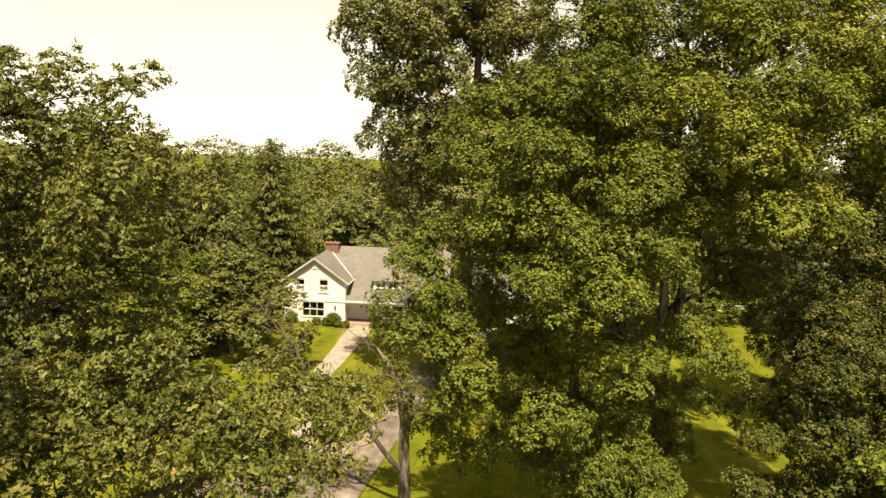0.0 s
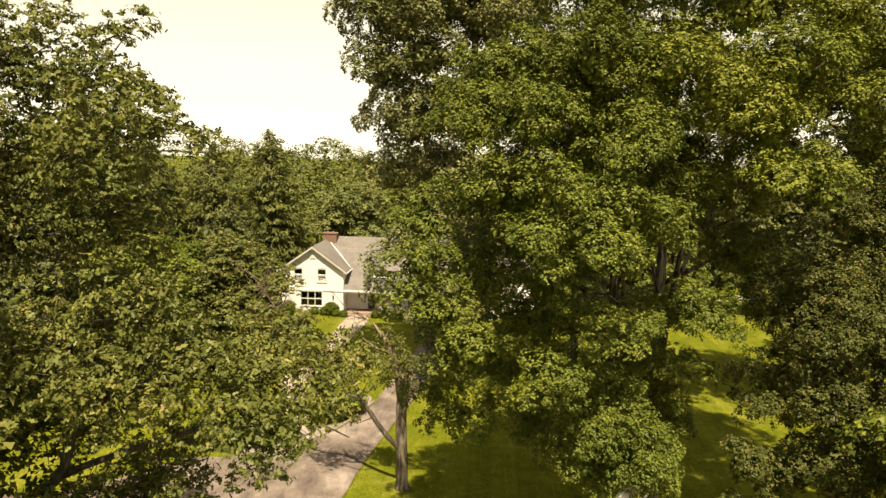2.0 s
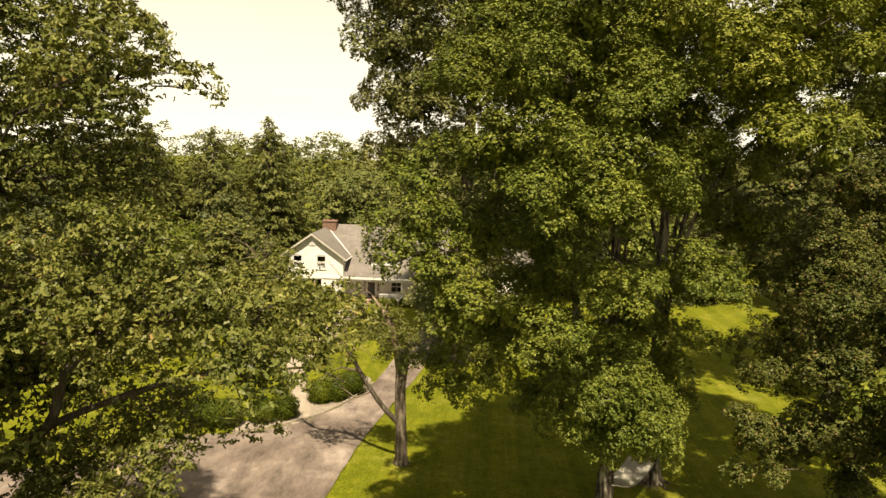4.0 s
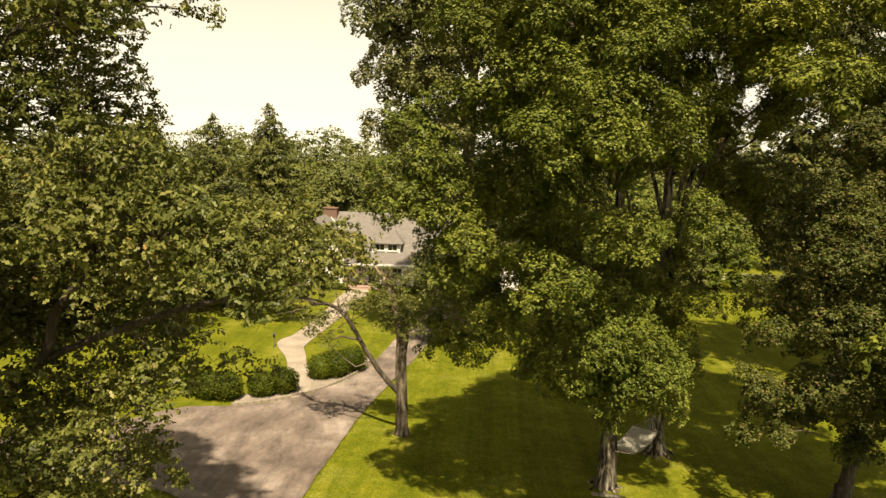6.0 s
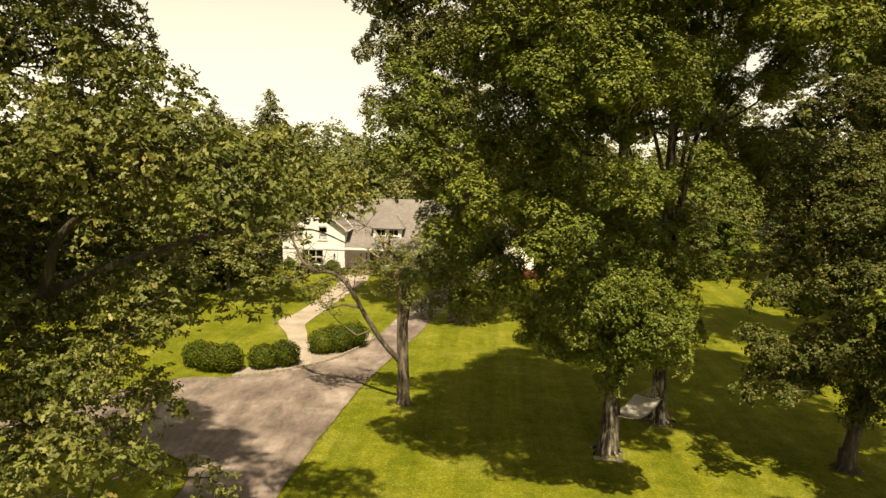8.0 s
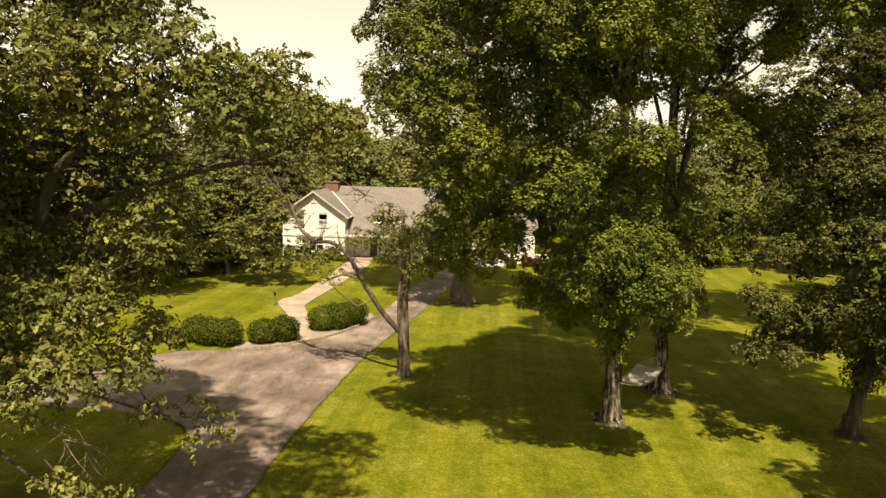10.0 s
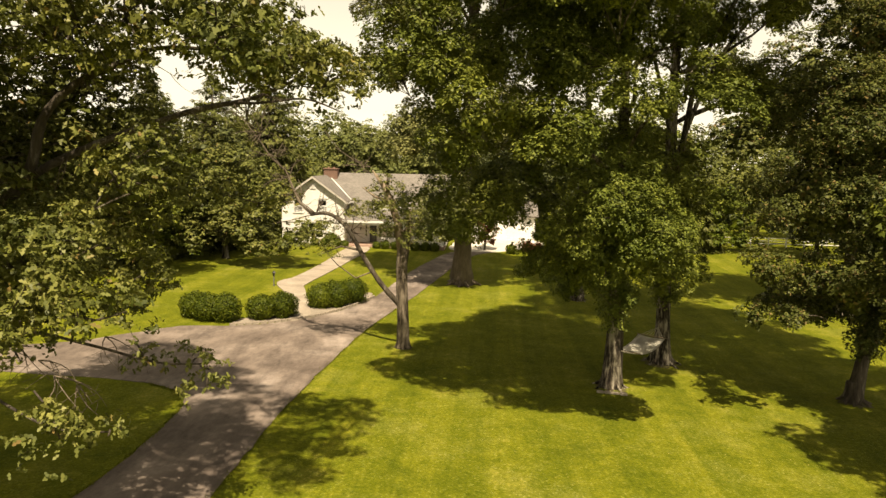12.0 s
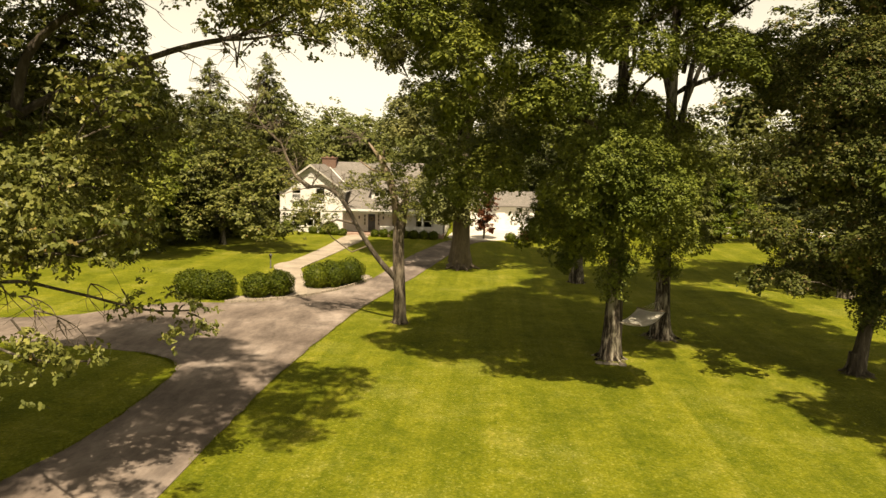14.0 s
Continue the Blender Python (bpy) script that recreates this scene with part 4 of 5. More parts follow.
# ---- trees ----
OAK_HIGH = [(-13.0, 20.5, 21.3, 1.9), (-9.6, 19.0, 20.9, 1.1), (-9.0, 19.0, 22.1, .6), (-13.9, 22.5, 18.5, 2.4), (-7.9, 18.5, 19.4, 1.0), (-10.2, 19.5, 19.0, 1.4), (-6.6, 18.0, 18.9, .4), (-12.5, 19.5, 16.2, 2.2),
            (-11.0, 21.5, 16.5, 1.8), (-9.3, 16.5, 13.5, 1.8), (-6.4, 16.0, 13.3, 1.5), (-4.5, 16.5, 13.0, 1.3), (-3.3, 17.5, 12.6, .9), (-2.8, 16.5, 12.3, .5), (-4.5, 15.5, 12.8, 0.9), (-7.7, 15.5, 13.1, 1.3), (-5.2, 20.0, 12.9, 1.2), (-3.4, 20.0, 12.2, .9)]
OAK_LOW = [(-5.9, 13.2, 4.95, 0.2), (-6.4, 13.2, 4.85, 0.25), (-7.0, 13.2, 4.8, 0.3), (-7.3, 13.0, 7.9, 0.5), (-12.0, 22.5, 12.5, 2.1), (-11.0, 23.5, 10.5, 1.7), (-13.5, 23.0, 10.0, 2.1), (-11.0, 22.6, 13.6, 1.0), (-11.4, 22.4, 11.2, 1.0), (-8.4, 20.0, 9.6, 1.0), (-9.5, 20.0, 8.4, 1.2), (-10.8, 19.0, 7.8, 1.4), (-11.7, 18.5, 6.5, 0.9),
           (-7.6, 16.0, 19.9, 0.9), (-8.3, 16.2, 18.6, 1.0), (-7.6, 16.2, 14.9, 1.1), (-5.9, 15.5, 14.1, 0.9), (-5.4, 20.9, 12.8, 0.9), (-3.6, 21.0, 12.4, 0.7), (-4.3, 14.4, 12.6, 0.8), (-6.5, 15.4, 9.8, 0.8), (-8.3, 15.5, 8.4, 0.9),
           (-3.3, 15.0, 12.2, .6), (-10.2, 17.5, 7.3, 1.2), (-8.8, 19.5, 6.2, .8), (-9.5, 15.5, 6.5, 1.1), (-5.9, 13.0, 7.4, .5),
           (-7.0, 18.0, 4.85, .3), (-7.7, 18.1, 4.75, .3), (-3.7, 16.5, 12.5, .7), 
           (-9.5, 15.5, 7.7, 0.9), (-8.3, 16.5, 8.0, 0.8), (-8.2, 15.5, 6.7, 0.8), (-9.2, 15.0, 6.0, 0.8), (-7.0, 16.0, 7.1, 0.6), (-5.6, 19.5, 9.1, 0.6),
           (-7.1, 19.5, 9.3, 0.8), (-6.4, 17.9, 4.85, 0.3), (-6.0, 17.9, 4.7, 0.22), (-5.95, 17.8, 4.2, 0.18), (-8.6, 14.5, 6.6, 0.6), 
           ]
oak = tree("oak_tree", "large oak with lobed grey-green leaves reaching over the drive", (-15.0, 20.0), 23.0, 0.45, OAK_HIGH + OAK_LOW,
           0.62, 170, 0.15, OAKEN, OAK, BARK, 11, 2.2, inner=0.2, limbs=16, fork=0.16, droop=0.35, loose=0.75, gap=1.02, tuft=9, core=0.15)
for k, line in enumerate(([(-15.0, 19.4, 6.0), (-12.8, 18.6, 7.9), (-10.8, 18.1, 9.6), (-10.2, 18.0, 11.1), (-9.3, 18.0, 12.0), (-8.4, 18.0, 12.4), (-7.2, 18.0, 12.9), (-5.7, 18.0, 12.9)],
                          [(-15.0, 19.5, 5.4), (-12.8, 18.8, 8.0), (-10.9, 18.2, 9.5), (-9.3, 18.0, 10.3), (-7.6, 18.0, 10.95), (-6.2, 18.0, 11.4), (-5.0, 18.0, 11.65), (-4.3, 17.9, 11.85), (-3.3, 17.8, 12.3)],
                          [(-15.0, 19.6, 4.0), (-12.0, 19.0, 5.2), (-9.5, 18.4, 5.1), (-7.4, 18.0, 4.8), (-6.0, 17.9, 4.85)], [(-15.0, 19.3, 3.6), (-12.0, 17.0, 4.6), (-9.5, 15.0, 4.7), (-7.4, 13.6, 4.75), (-6.0, 13.2, 4.9)], [(-5.2, 18.0, 11.6), (-4.4, 17.8, 11.6), (-3.3, 17.7, 11.7), (-2.4, 17.6, 11.4)])):
    tb = Tubes()
    fine = smooth_line(line, 4)
    tb.add(fine, [(0.17, 0.13, 0.05, 0.035, 0.03)[k] * (1 - 0.85 * q / (len(fine) - 1)) + 0.012 for q in range(len(fine))], 8, 0.08, k)
    tb.link("limb", BARK, oak, "long arching bough")
dead = Tubes()
rnd_dead = random.Random(14)
for x, y, z in ((-9.6, 18.0, 10.2), (-8.4, 18.0, 10.6), (-7.4, 18.0, 11.0), (-6.3, 18.0, 11.35), (-5.2, 18.0, 11.6), (-8.9, 18.0, 12.2), (-4.4, 17.9, 11.8), (-7.6, 18.0, 12.7), (-9.3, 15.4, 5.9), (-8.6, 15.0, 5.7), (-8.0, 14.6, 5.5), (-7.5, 14.6, 5.3), (-8.9, 18.2, 5.4)):
    for _ in range(3):
        e = Vector((x + rnd_dead.uniform(-0.4, 1.5), y + rnd_dead.uniform(-0.6, 0.3), z - rnd_dead.uniform(0.1, 0.9)))
        run = bent((x, y, z), e, rnd_dead, 6, 0.1, 0.16)
        dead.add(run, [0.018, 0.016, 0.013, 0.010, 0.008, 0.004], 5)
        for q in (2, 3, 4):
            dead.add(bent(run[q], run[q] + Vector((rnd_dead.uniform(-0.5, 0.6), rnd_dead.uniform(-0.4, 0.3), rnd_dead.uniform(-0.6, 0.2))), rnd_dead, 4, 0, 0.15), [0.008, 0.007, 0.005, 0.003], 4)
tagged(dead.link("twig_work", BARK_PALE, oak, "bare dead twigs hanging below the boughs"), kind="stuff")
# added oak, mostly out of view: its crown shades island, drive and near boughs
tree("oak_tree", "oak mostly out of view, added to shade the drive's fork", (-15.0, 9.5), 19.0, 0.40,
     [(-12.5, 9, 9.5, 2.6), (-14.5, 11, 14, 3.0), (-12.7, 12.0, 12.0, 1.9), (-14.0, 15.5, 12, 2.6), (-16, 9, 12, 3.2), (-13, 7, 13, 2.6), (-12.2, 16.5, 8.8, 1.7), (-12.1, 6.5, 8.5, 1.8), (-14.5, 17.5, 18, 3), (-11.3, 8.2, 15.5, 1.8), (-12.5, 9, 18, 2.0), (-10.5, 7, 12.5, 1.3),
      (-12.3, 11, 10.2, 2.0), (-10.7, 13.6, 12.6, 1.2), (-11.7, 13.2, 11, 1.4), (-11.0, 12.4, 14.2, 1.3), (-14.5, 14, 9.5, 2.8), (-17, 15, 11, 3.0), (-19, 17, 9, 3.0), (-9.6, 10, 14.6, 1.3), (-16, 18, 8, 2.6),
      (-13, 18, 12, 2.2), (-12, 15.5, 13, 1.8), (-12.6, 14.5, 11, 1.5), (-13, 20.5, 10, 1.8), (-17, 21, 10, 2.5), (-11.9, 10, 17.5, 2.0), (-11.3, 10.5, 20, 1.8), (-12.9, 12.5, 20, 2.0), (-12.5, 11, 22, 2.0)],
     0.9, 190, 0.2, TRI, OAK, BARK_DARK, 12, 1.5, inner=0.3, limbs=8, fork=0.2, droop=0.2, loose=0.6, gap=0.8, core=0)
MAPLE_FRONT = [(0.9, 28.3, 22.3, 1.6), (2.6, 28.2, 22.7, 1.8), (5.0, 26.6, 22.9, 1.9), (0.6, 26.2, 20.1, 1.5), (3.0, 25.2, 20.2, 1.8), (5.7, 24.9, 19.3, 1.6), (7.6, 25.8, 20.1, 1.3), (1.4, 25.2, 17.8, 1.3), (3.6, 23.9, 17.7, 1.6), (5.8, 24.3, 17.2, 1.4),
               (3.2, 23.4, 16.1, 1.4), (5.0, 23.4, 15.9, 1.4), (4.2, 27.0, 14.0, 1.3), (-1.6, 27.4, 17.1, 1.15), (-1.2, 26.2, 16.2, 1.3), (-1.2, 25.5, 14.9, 1.45), (-0.9, 25.6, 13.4, 1.4), (-0.2, 26.0, 12.5, 1.2), (0.3, 26.6, 17.3, 0.9), (-1.9, 26.3, 13.8, 0.9),
               (0.8, 24.9, 11.7, 1.2), (2.0, 25.0, 12.0, 1.0), (0.0, 25.6, 10.8, 0.9), (3.4, 23.9, 11.2, 1.1), (4.3, 24.3, 10.8, 0.9), (5.5, 24.8, 12.6, 1.1), (6.8, 25.5, 12.3, 0.9), (7.9, 27.4, 12.5, 1.0), (9.2, 27.2, 13.2, 1.1), (10.3, 27.3, 12.8, 1.0),
               (6.6, 28.6, 14.8, 1.2), (7.8, 26.6, 16.6, 1.2), (8.9, 30.5, 18.2, 1.7), (8.5, 30.0, 20.6, 1.8), (9.4, 30.5, 15.6, 1.2)]
MAPLE_BACK = [(0.3, 29.0, 7.7, 1.3), (-0.8, 29.3, 8.5, 1.1), (1.5, 29.0, 8.2, 1.3), (6, 30, 26.0, 3.0), (-0.1, 29.2, 10.6, 1.7), (1.5, 34.5, 9.2, 1.6), (6.4, 34.5, 20.3, 3.6), (4, 32.5, 17, 3.8), (4.5, 31.5, 22.2, 3.2), (3.5, 31.5, 11.5, 2.5), (8.3, 33.2, 9.4, 2.0), (6.0, 34, 8.0, 2.0),
              (2.4, 33, 8.5, 1.6), (3.4, 33, 9.8, 1.3), (1.1, 34, 9.0, 1.4), (5.3, 36, 6.6, 1.5), (5.6, 36, 3.9, 1.3),
              (4, 29, 14.2, 2.2), (1, 29.5, 14, 2.0), (5.5, 29.5, 19.6, 2.8), (2, 29.5, 21.2, 2.6), (7.3, 32.5, 11.0, 1.8), (2.0, 27.5, 17.5, 1.8), (6.5, 28, 16.0, 1.8)]
lawn_maple = tree("maple_tree", "tall dense maple with bright green leaves shading the lawn", (7.4, 32.5), 27.0, 0.34, MAPLE_FRONT + MAPLE_BACK,
     0.88, 860, 0.11, TRI, MAPLE, BARK_DARK, 21, 3.2, limbs=16, fork=0.22, flare=1.7, inner=0.06, gap=1.2, flat=0.72, tuft=9, loose=0.2, tight=0.25, dome=True)
tree("maple_tree", "leafy low maple growth hanging before the hammock trunk", (7.95, 33.1), 9.0, 0.12,
     [(6.2, 25.8, 8.6, 1.5), (7.4, 25.7, 8.0, 1.3), (4.9, 25.8, 7.9, 1.1), (5.4, 26.0, 9.1, 0.9), (7.0, 26.2, 7.0, 1.3), (5.6, 26.6, 6.8, 1.1), (7.9, 26.4, 6.4, 0.9), (6.7, 27.4, 9.6, 1.1), (5.0, 30, 6.4, 1.2), (3.8, 33, 5.8, 1.1), (7.3, 32.1, 3.6, .45), (7.7, 32.4, 4.4, .6), (7.2, 32.2, 5.2, .7), (5.2, 30.5, 5.4, 1.0)],
     0.58, 480, 0.10, TRI, MAPLE, BARK, 22, 3.2, gap=1.25, limbs=7, fork=0.2, inner=0.06, tuft=8, loose=0.3, flat=0.8, dome=True)
OAK2_FRONT = [(9.7, 28.9, 23.2, 1.7), (9.2, 25.6, 21.6, 1.6), (10.9, 26.0, 20.9, 1.3), (12.6, 28.7, 20.6, 1.8), (11.9, 25.3, 18.5, 1.3), (13.0, 25.9, 18.8, 1.0), (14.8, 28.6, 17.9, 1.4), (7.4, 25.9, 22.3, 1.4), (12.3, 27.5, 22.8, 1.8),
              (11.3, 29.5, 25.2, 2.2), (15.7, 30.5, 25.4, 2.4), (15.8, 28.4, 21.5, 1.5), (13.3, 33.5, 21.6, 2.4), (17.8, 33, 25.0, 2.4), (14.2, 29.5, 23.0, 1.6), (11.8, 33, 18.4, 1.0), (14.0, 33.5, 17.0, 1.0), (10.6, 33, 19.6, 1.6), (14.8, 33, 19.5, 1.8)]
OAK2_BACK = [(13, 36, 28, 3.8), (18, 35, 29, 3.3), (10, 39, 24, 3.8), (16.4, 39, 22.6, 2.8), (13, 41, 18, 2.2), (14.5, 42, 15, 1.8), (10.5, 36.3, 3.9, 0.9), (11.7, 36.4, 5.0, 1.0), (13.2, 38.5, 17.5, 1.8), (15.5, 38, 14, 2.2),
             (16, 37, 18.5, 2.2), (14.6, 39.5, 19.6, 1.0), (12.6, 39, 22.4, 1.1), (15.8, 42, 21.5, 1.7), (14.8, 41, 24, 1.9), (9.4, 38.5, 19.5, 1.6), (10.6, 38.6, 17.2, 1.2), (21, 36, 24, 2.6), (20.5, 35, 20, 2.0), (10.6, 34.6, 8.2, 1.8),
             (8.8, 35, 15.5, 1.1), (11.9, 38, 15.7, 1.1), (9.4, 36, 11.3, 1.0), (6.4, 34, 15.4, 1.2), (11.5, 37, 10.7, 0.9)]
hammock_maple = tree("maple_tree", "tall yellow-green maple behind the hammock", (10.95, 37.2), 28.0, 0.38, OAK2_FRONT + OAK2_BACK,
     0.92, 760, 0.125, TRI, MAPLE_B, BARK_DARK, 23, 3.2, limbs=14, fork=0.3, inner=0.06, flare=2.0, gap=1.2, flat=0.72, tuft=9, loose=0.2, tight=0.25, dome=True)
for k, line in enumerate(([(11.0, 37.2, 7.5), (11.5, 37.4, 12.0), (12.2, 37.6, 15.5), (14.0, 38.0, 19.2), (15.9, 38.4, 23.2)], [(11.2, 37.3, 11.0), (12.9, 37.8, 15.4), (15.2, 38.2, 18.4), (17.4, 38.6, 20.0)],
                          [(11.2, 37.2, 10.0), (10.2, 36.9, 13.6), (9.2, 36.6, 17.0), (8.8, 36.4, 21.0)], [(11.3, 37.3, 13.5), (12.2, 37.9, 18.0), (12.8, 38.2, 23.5)])):
    tb, fine = Tubes(), smooth_line(line, 4)
    tb.add(fine, [(0.19, 0.13, 0.15, 0.12)[k] * (1 - 0.8 * q / (len(fine) - 1)) for q in range(len(fine))], 8, 0.07, k)
    tb.link("limb", BARK_DARK, hammock_maple, "steep dark upper limb")
russet_maple = tree("maple_tree", "russet-tinged maple with a low spreading bough", (18.5, 32.4), 19.0, 0.31,
     [(15.6, 31, 8.8, 2.6), (16.8, 30, 5.6, 2.0), (12.8, 29.3, 6.0, 1.1), (12.4, 29, 4.1, .7), (14.0, 29.6, 4.0, .6), (17.0, 33, 12.1, 3.0), (16.3, 31, 13.5, 1.7), (16.7, 30.4, 11.9, 2.3),
      (15.5, 30.4, 9.6, 2.0), (18.2, 33.5, 16.5, 1.7), (18.6, 30.2, 8.1, 2.4), (20.5, 32, 13.8, 2.4), (21.5, 31, 10, 3.0), (21.5, 34, 17, 2.6), (19.6, 30.6, 5.0, 1.6), (18.2, 31.2, 3.0, 0.9), (18.9, 31.8, 2.6, .5), (19.5, 31.7, 3.4, .6), (15.6, 33, 3.9, 1.2), (17.2, 33.5, 3.7, 1.4), (18.8, 34, 4.4, 1.6)],
     0.72, 500, 0.12, TRI, RUSSET, BARK, 24, 3.2, gap=1.2, flat=0.72, inner=0.06, tuft=9, tight=0.12, dome=True, flare=1.35, limbs=13, fork=0.2, lean=(0.14, 0))
tree("oak_tree", "very tall grey-green oak with a thick pale trunk by the drive", (-0.4, 57.6), 33.0, 0.78,
     [(-5.8, 54, 29.6, 4.2), (-6.8, 53, 25.6, 2.6), (-3.8, 54, 26.5, 3.2), (-2.0, 55, 23.5, 3.0), (-4.9, 55, 21.7, 3.4), (1.0, 58, 30.6, 5.0), (-1.4, 57, 18.1, 3.6), (-6.0, 55.5, 17.4, 2.2), (-0.6, 56.0, 6.4, 2.9), (-4.6, 55.6, 11.6, 1.8),
      (-2, 58, 35, 4.5), (4, 59, 24, 4.5), (1.8, 55, 7.8, 1.6), (-3.4, 57, 13.6, 2.2), (2.5, 57, 13.0, 3.0), (-2.0, 55.4, 5.6, 1.9), (2.4, 55.4, 7.4, 1.4), (-1.6, 55, 4.8, 1.5), (-3.0, 55.2, 5.4, 1.3)],
     0.95, 260, 0.22, TRI, GREY_OAK, BARK_PALE, 25, 3.2, gap=1.15, limbs=12, fork=0.2, inner=0.2, flare=1.45, flat=0.8, tuft=9, dome=True)
tree("maple_tree", "maple standing behind the shaded lawn", (8.65, 53.4), 25.0, 0.40,
     [(8, 52, 11, 2.8), (8.6, 53, 18.5, 2.8), (9, 54, 25, 4.0), (13, 53, 11, 3.0), (12, 53, 7.5, 2.4), (15.6, 54, 8.6, 2.4)],
     1.6, 320, 0.27, TRI, MAPLE, BARK_DARK, 26, 2.4, limbs=7, fork=0.3)
tree("maple_tree", "tall maple at the lawn's far side", (28.6, 53.0), 26.0, 0.42,
     [(28.4, 51, 15, 3.6), (29.4, 52, 21.5, 4.2), (26.0, 52, 11.0, 3.0), (30, 51, 9.5, 3.2), (33, 53, 17, 4.0), (27, 54, 25, 3.6), (24.5, 53, 17, 3.0), (27.5, 51.5, 6.5, 2.2), (20, 52, 12.5, 2.6), (22.4, 53, 14.5, 3.0), (19.0, 54, 17, 2.4)],
     1.5, 330, 0.25, TRI, RUSSET, BARK_DARK, 27, 2.4, limbs=8, fork=0.2)
tree("maple_tree", "maple at the lawn's near side", (23.5, 22.5), 16.0, 0.40,
     [(18.2, 25.6, 8.0, 1.7), (17.9, 24.4, 6.0, 1.2), (19.4, 21.8, 9, 2.4), (22, 23, 13, 3.4), (21.4, 20, 7.4, 2.4), (25, 24, 10, 3.4), (20.8, 24, 6.5, 1.6), (23, 20, 11, 2.6), (17.6, 19.6, 9.2, 2.0), (17.8, 16.6, 9, 2.0), (16.2, 20.5, 9.6, 1.7), (15.8, 21.6, 10.2, 1.1)],
     1.2, 420, 0.22, TRI, MAPLE, BARK_DARK, 29, 3.0, limbs=6, fork=0.2)


def trunk_leaves(parent, x, y, z0, z1, radius, count, mat, seed):
    """Short leafy shoots sheathing a trunk between two heights."""
    rng = np.random.default_rng(seed)
    a, z = rng.random(count) * math.tau, rng.uniform(z0, z1, count)
    m = count * 14
    k = np.repeat(np.arange(count), 14)
    r = (radius * rng.uniform(0.55, 1.25, count) * (0.55 + 0.45 * np.sin(math.pi * np.clip((z - z0) / (z1 - z0), 0.08, 1) ** 0.7)))[k]
    d = np.stack((np.cos(a), np.sin(a), np.zeros(count)), 1)[k]
    p = np.array((x, y, 0)) + d * r[:, None] + rng.normal(size=(m, 3)) * 0.13
    p[:, 2] += z[k]
    me = leaves("trunk_leaves", p - np.array(ORIGIN[parent.name]), d * 0.5 + np.array((0, 0, 0.6)) + rng.normal(size=(m, 3)) * 0.3, rng.uniform(0.08, 0.15, m), TRI, rng)
    tagged(link("trunk_leaves", me, mat, parent, "leafy shoots round the trunk"), kind="stuff")


trunk_leaves(lawn_maple, 7.4, 32.5, 2.7, 7.5, 0.72, 340, MAPLE, 61)
trunk_leaves(hammock_maple, 11.0, 37.2, 2.9, 8.0, 0.75, 340, MAPLE, 62)
trunk_leaves(russet_maple, 18.9, 32.3, 1.7, 5.0, 0.6, 300, RUSSET, 63)


def roots(parent, x, y, girth, bark, seed):
    """Buttress roots running from a trunk's foot into the lawn."""
    rnd = random.Random(seed)
    g, n = gz(x, y), 7
    for k in range(n):
        a = math.tau * (k + rnd.uniform(-0.25, 0.25)) / n
        u = Vector((math.cos(a), math.sin(a), 0))
        reach = girth * rnd.uniform(2.0, 2.9)
        foot = Vector((x, y, g))
        line = smooth_line([foot + u * girth * 0.72 + Vector((0, 0, 1.0)), foot + u * girth * 0.95 + Vector((0, 0, 0.5)), foot + u * girth * 1.4 + Vector((0, 0, 0.17)), foot + u * reach + Vector((0, 0, -0.05))], 4)
        tb = Tubes()
        tb.add(line, [girth * (0.34 - 0.22 * q / (len(line) - 1)) for q in range(len(line))], 8, 0.12, seed + k)
        tb.link("root", bark, parent, "spreading surface root")


roots(lawn_maple, 7.4, 32.5, 0.36, BARK_DARK, 81)
roots(hammock_maple, 10.95, 37.2, 0.44, BARK_DARK, 82)
roots(russet_maple, 18.5, 32.4, 0.32, BARK, 83)


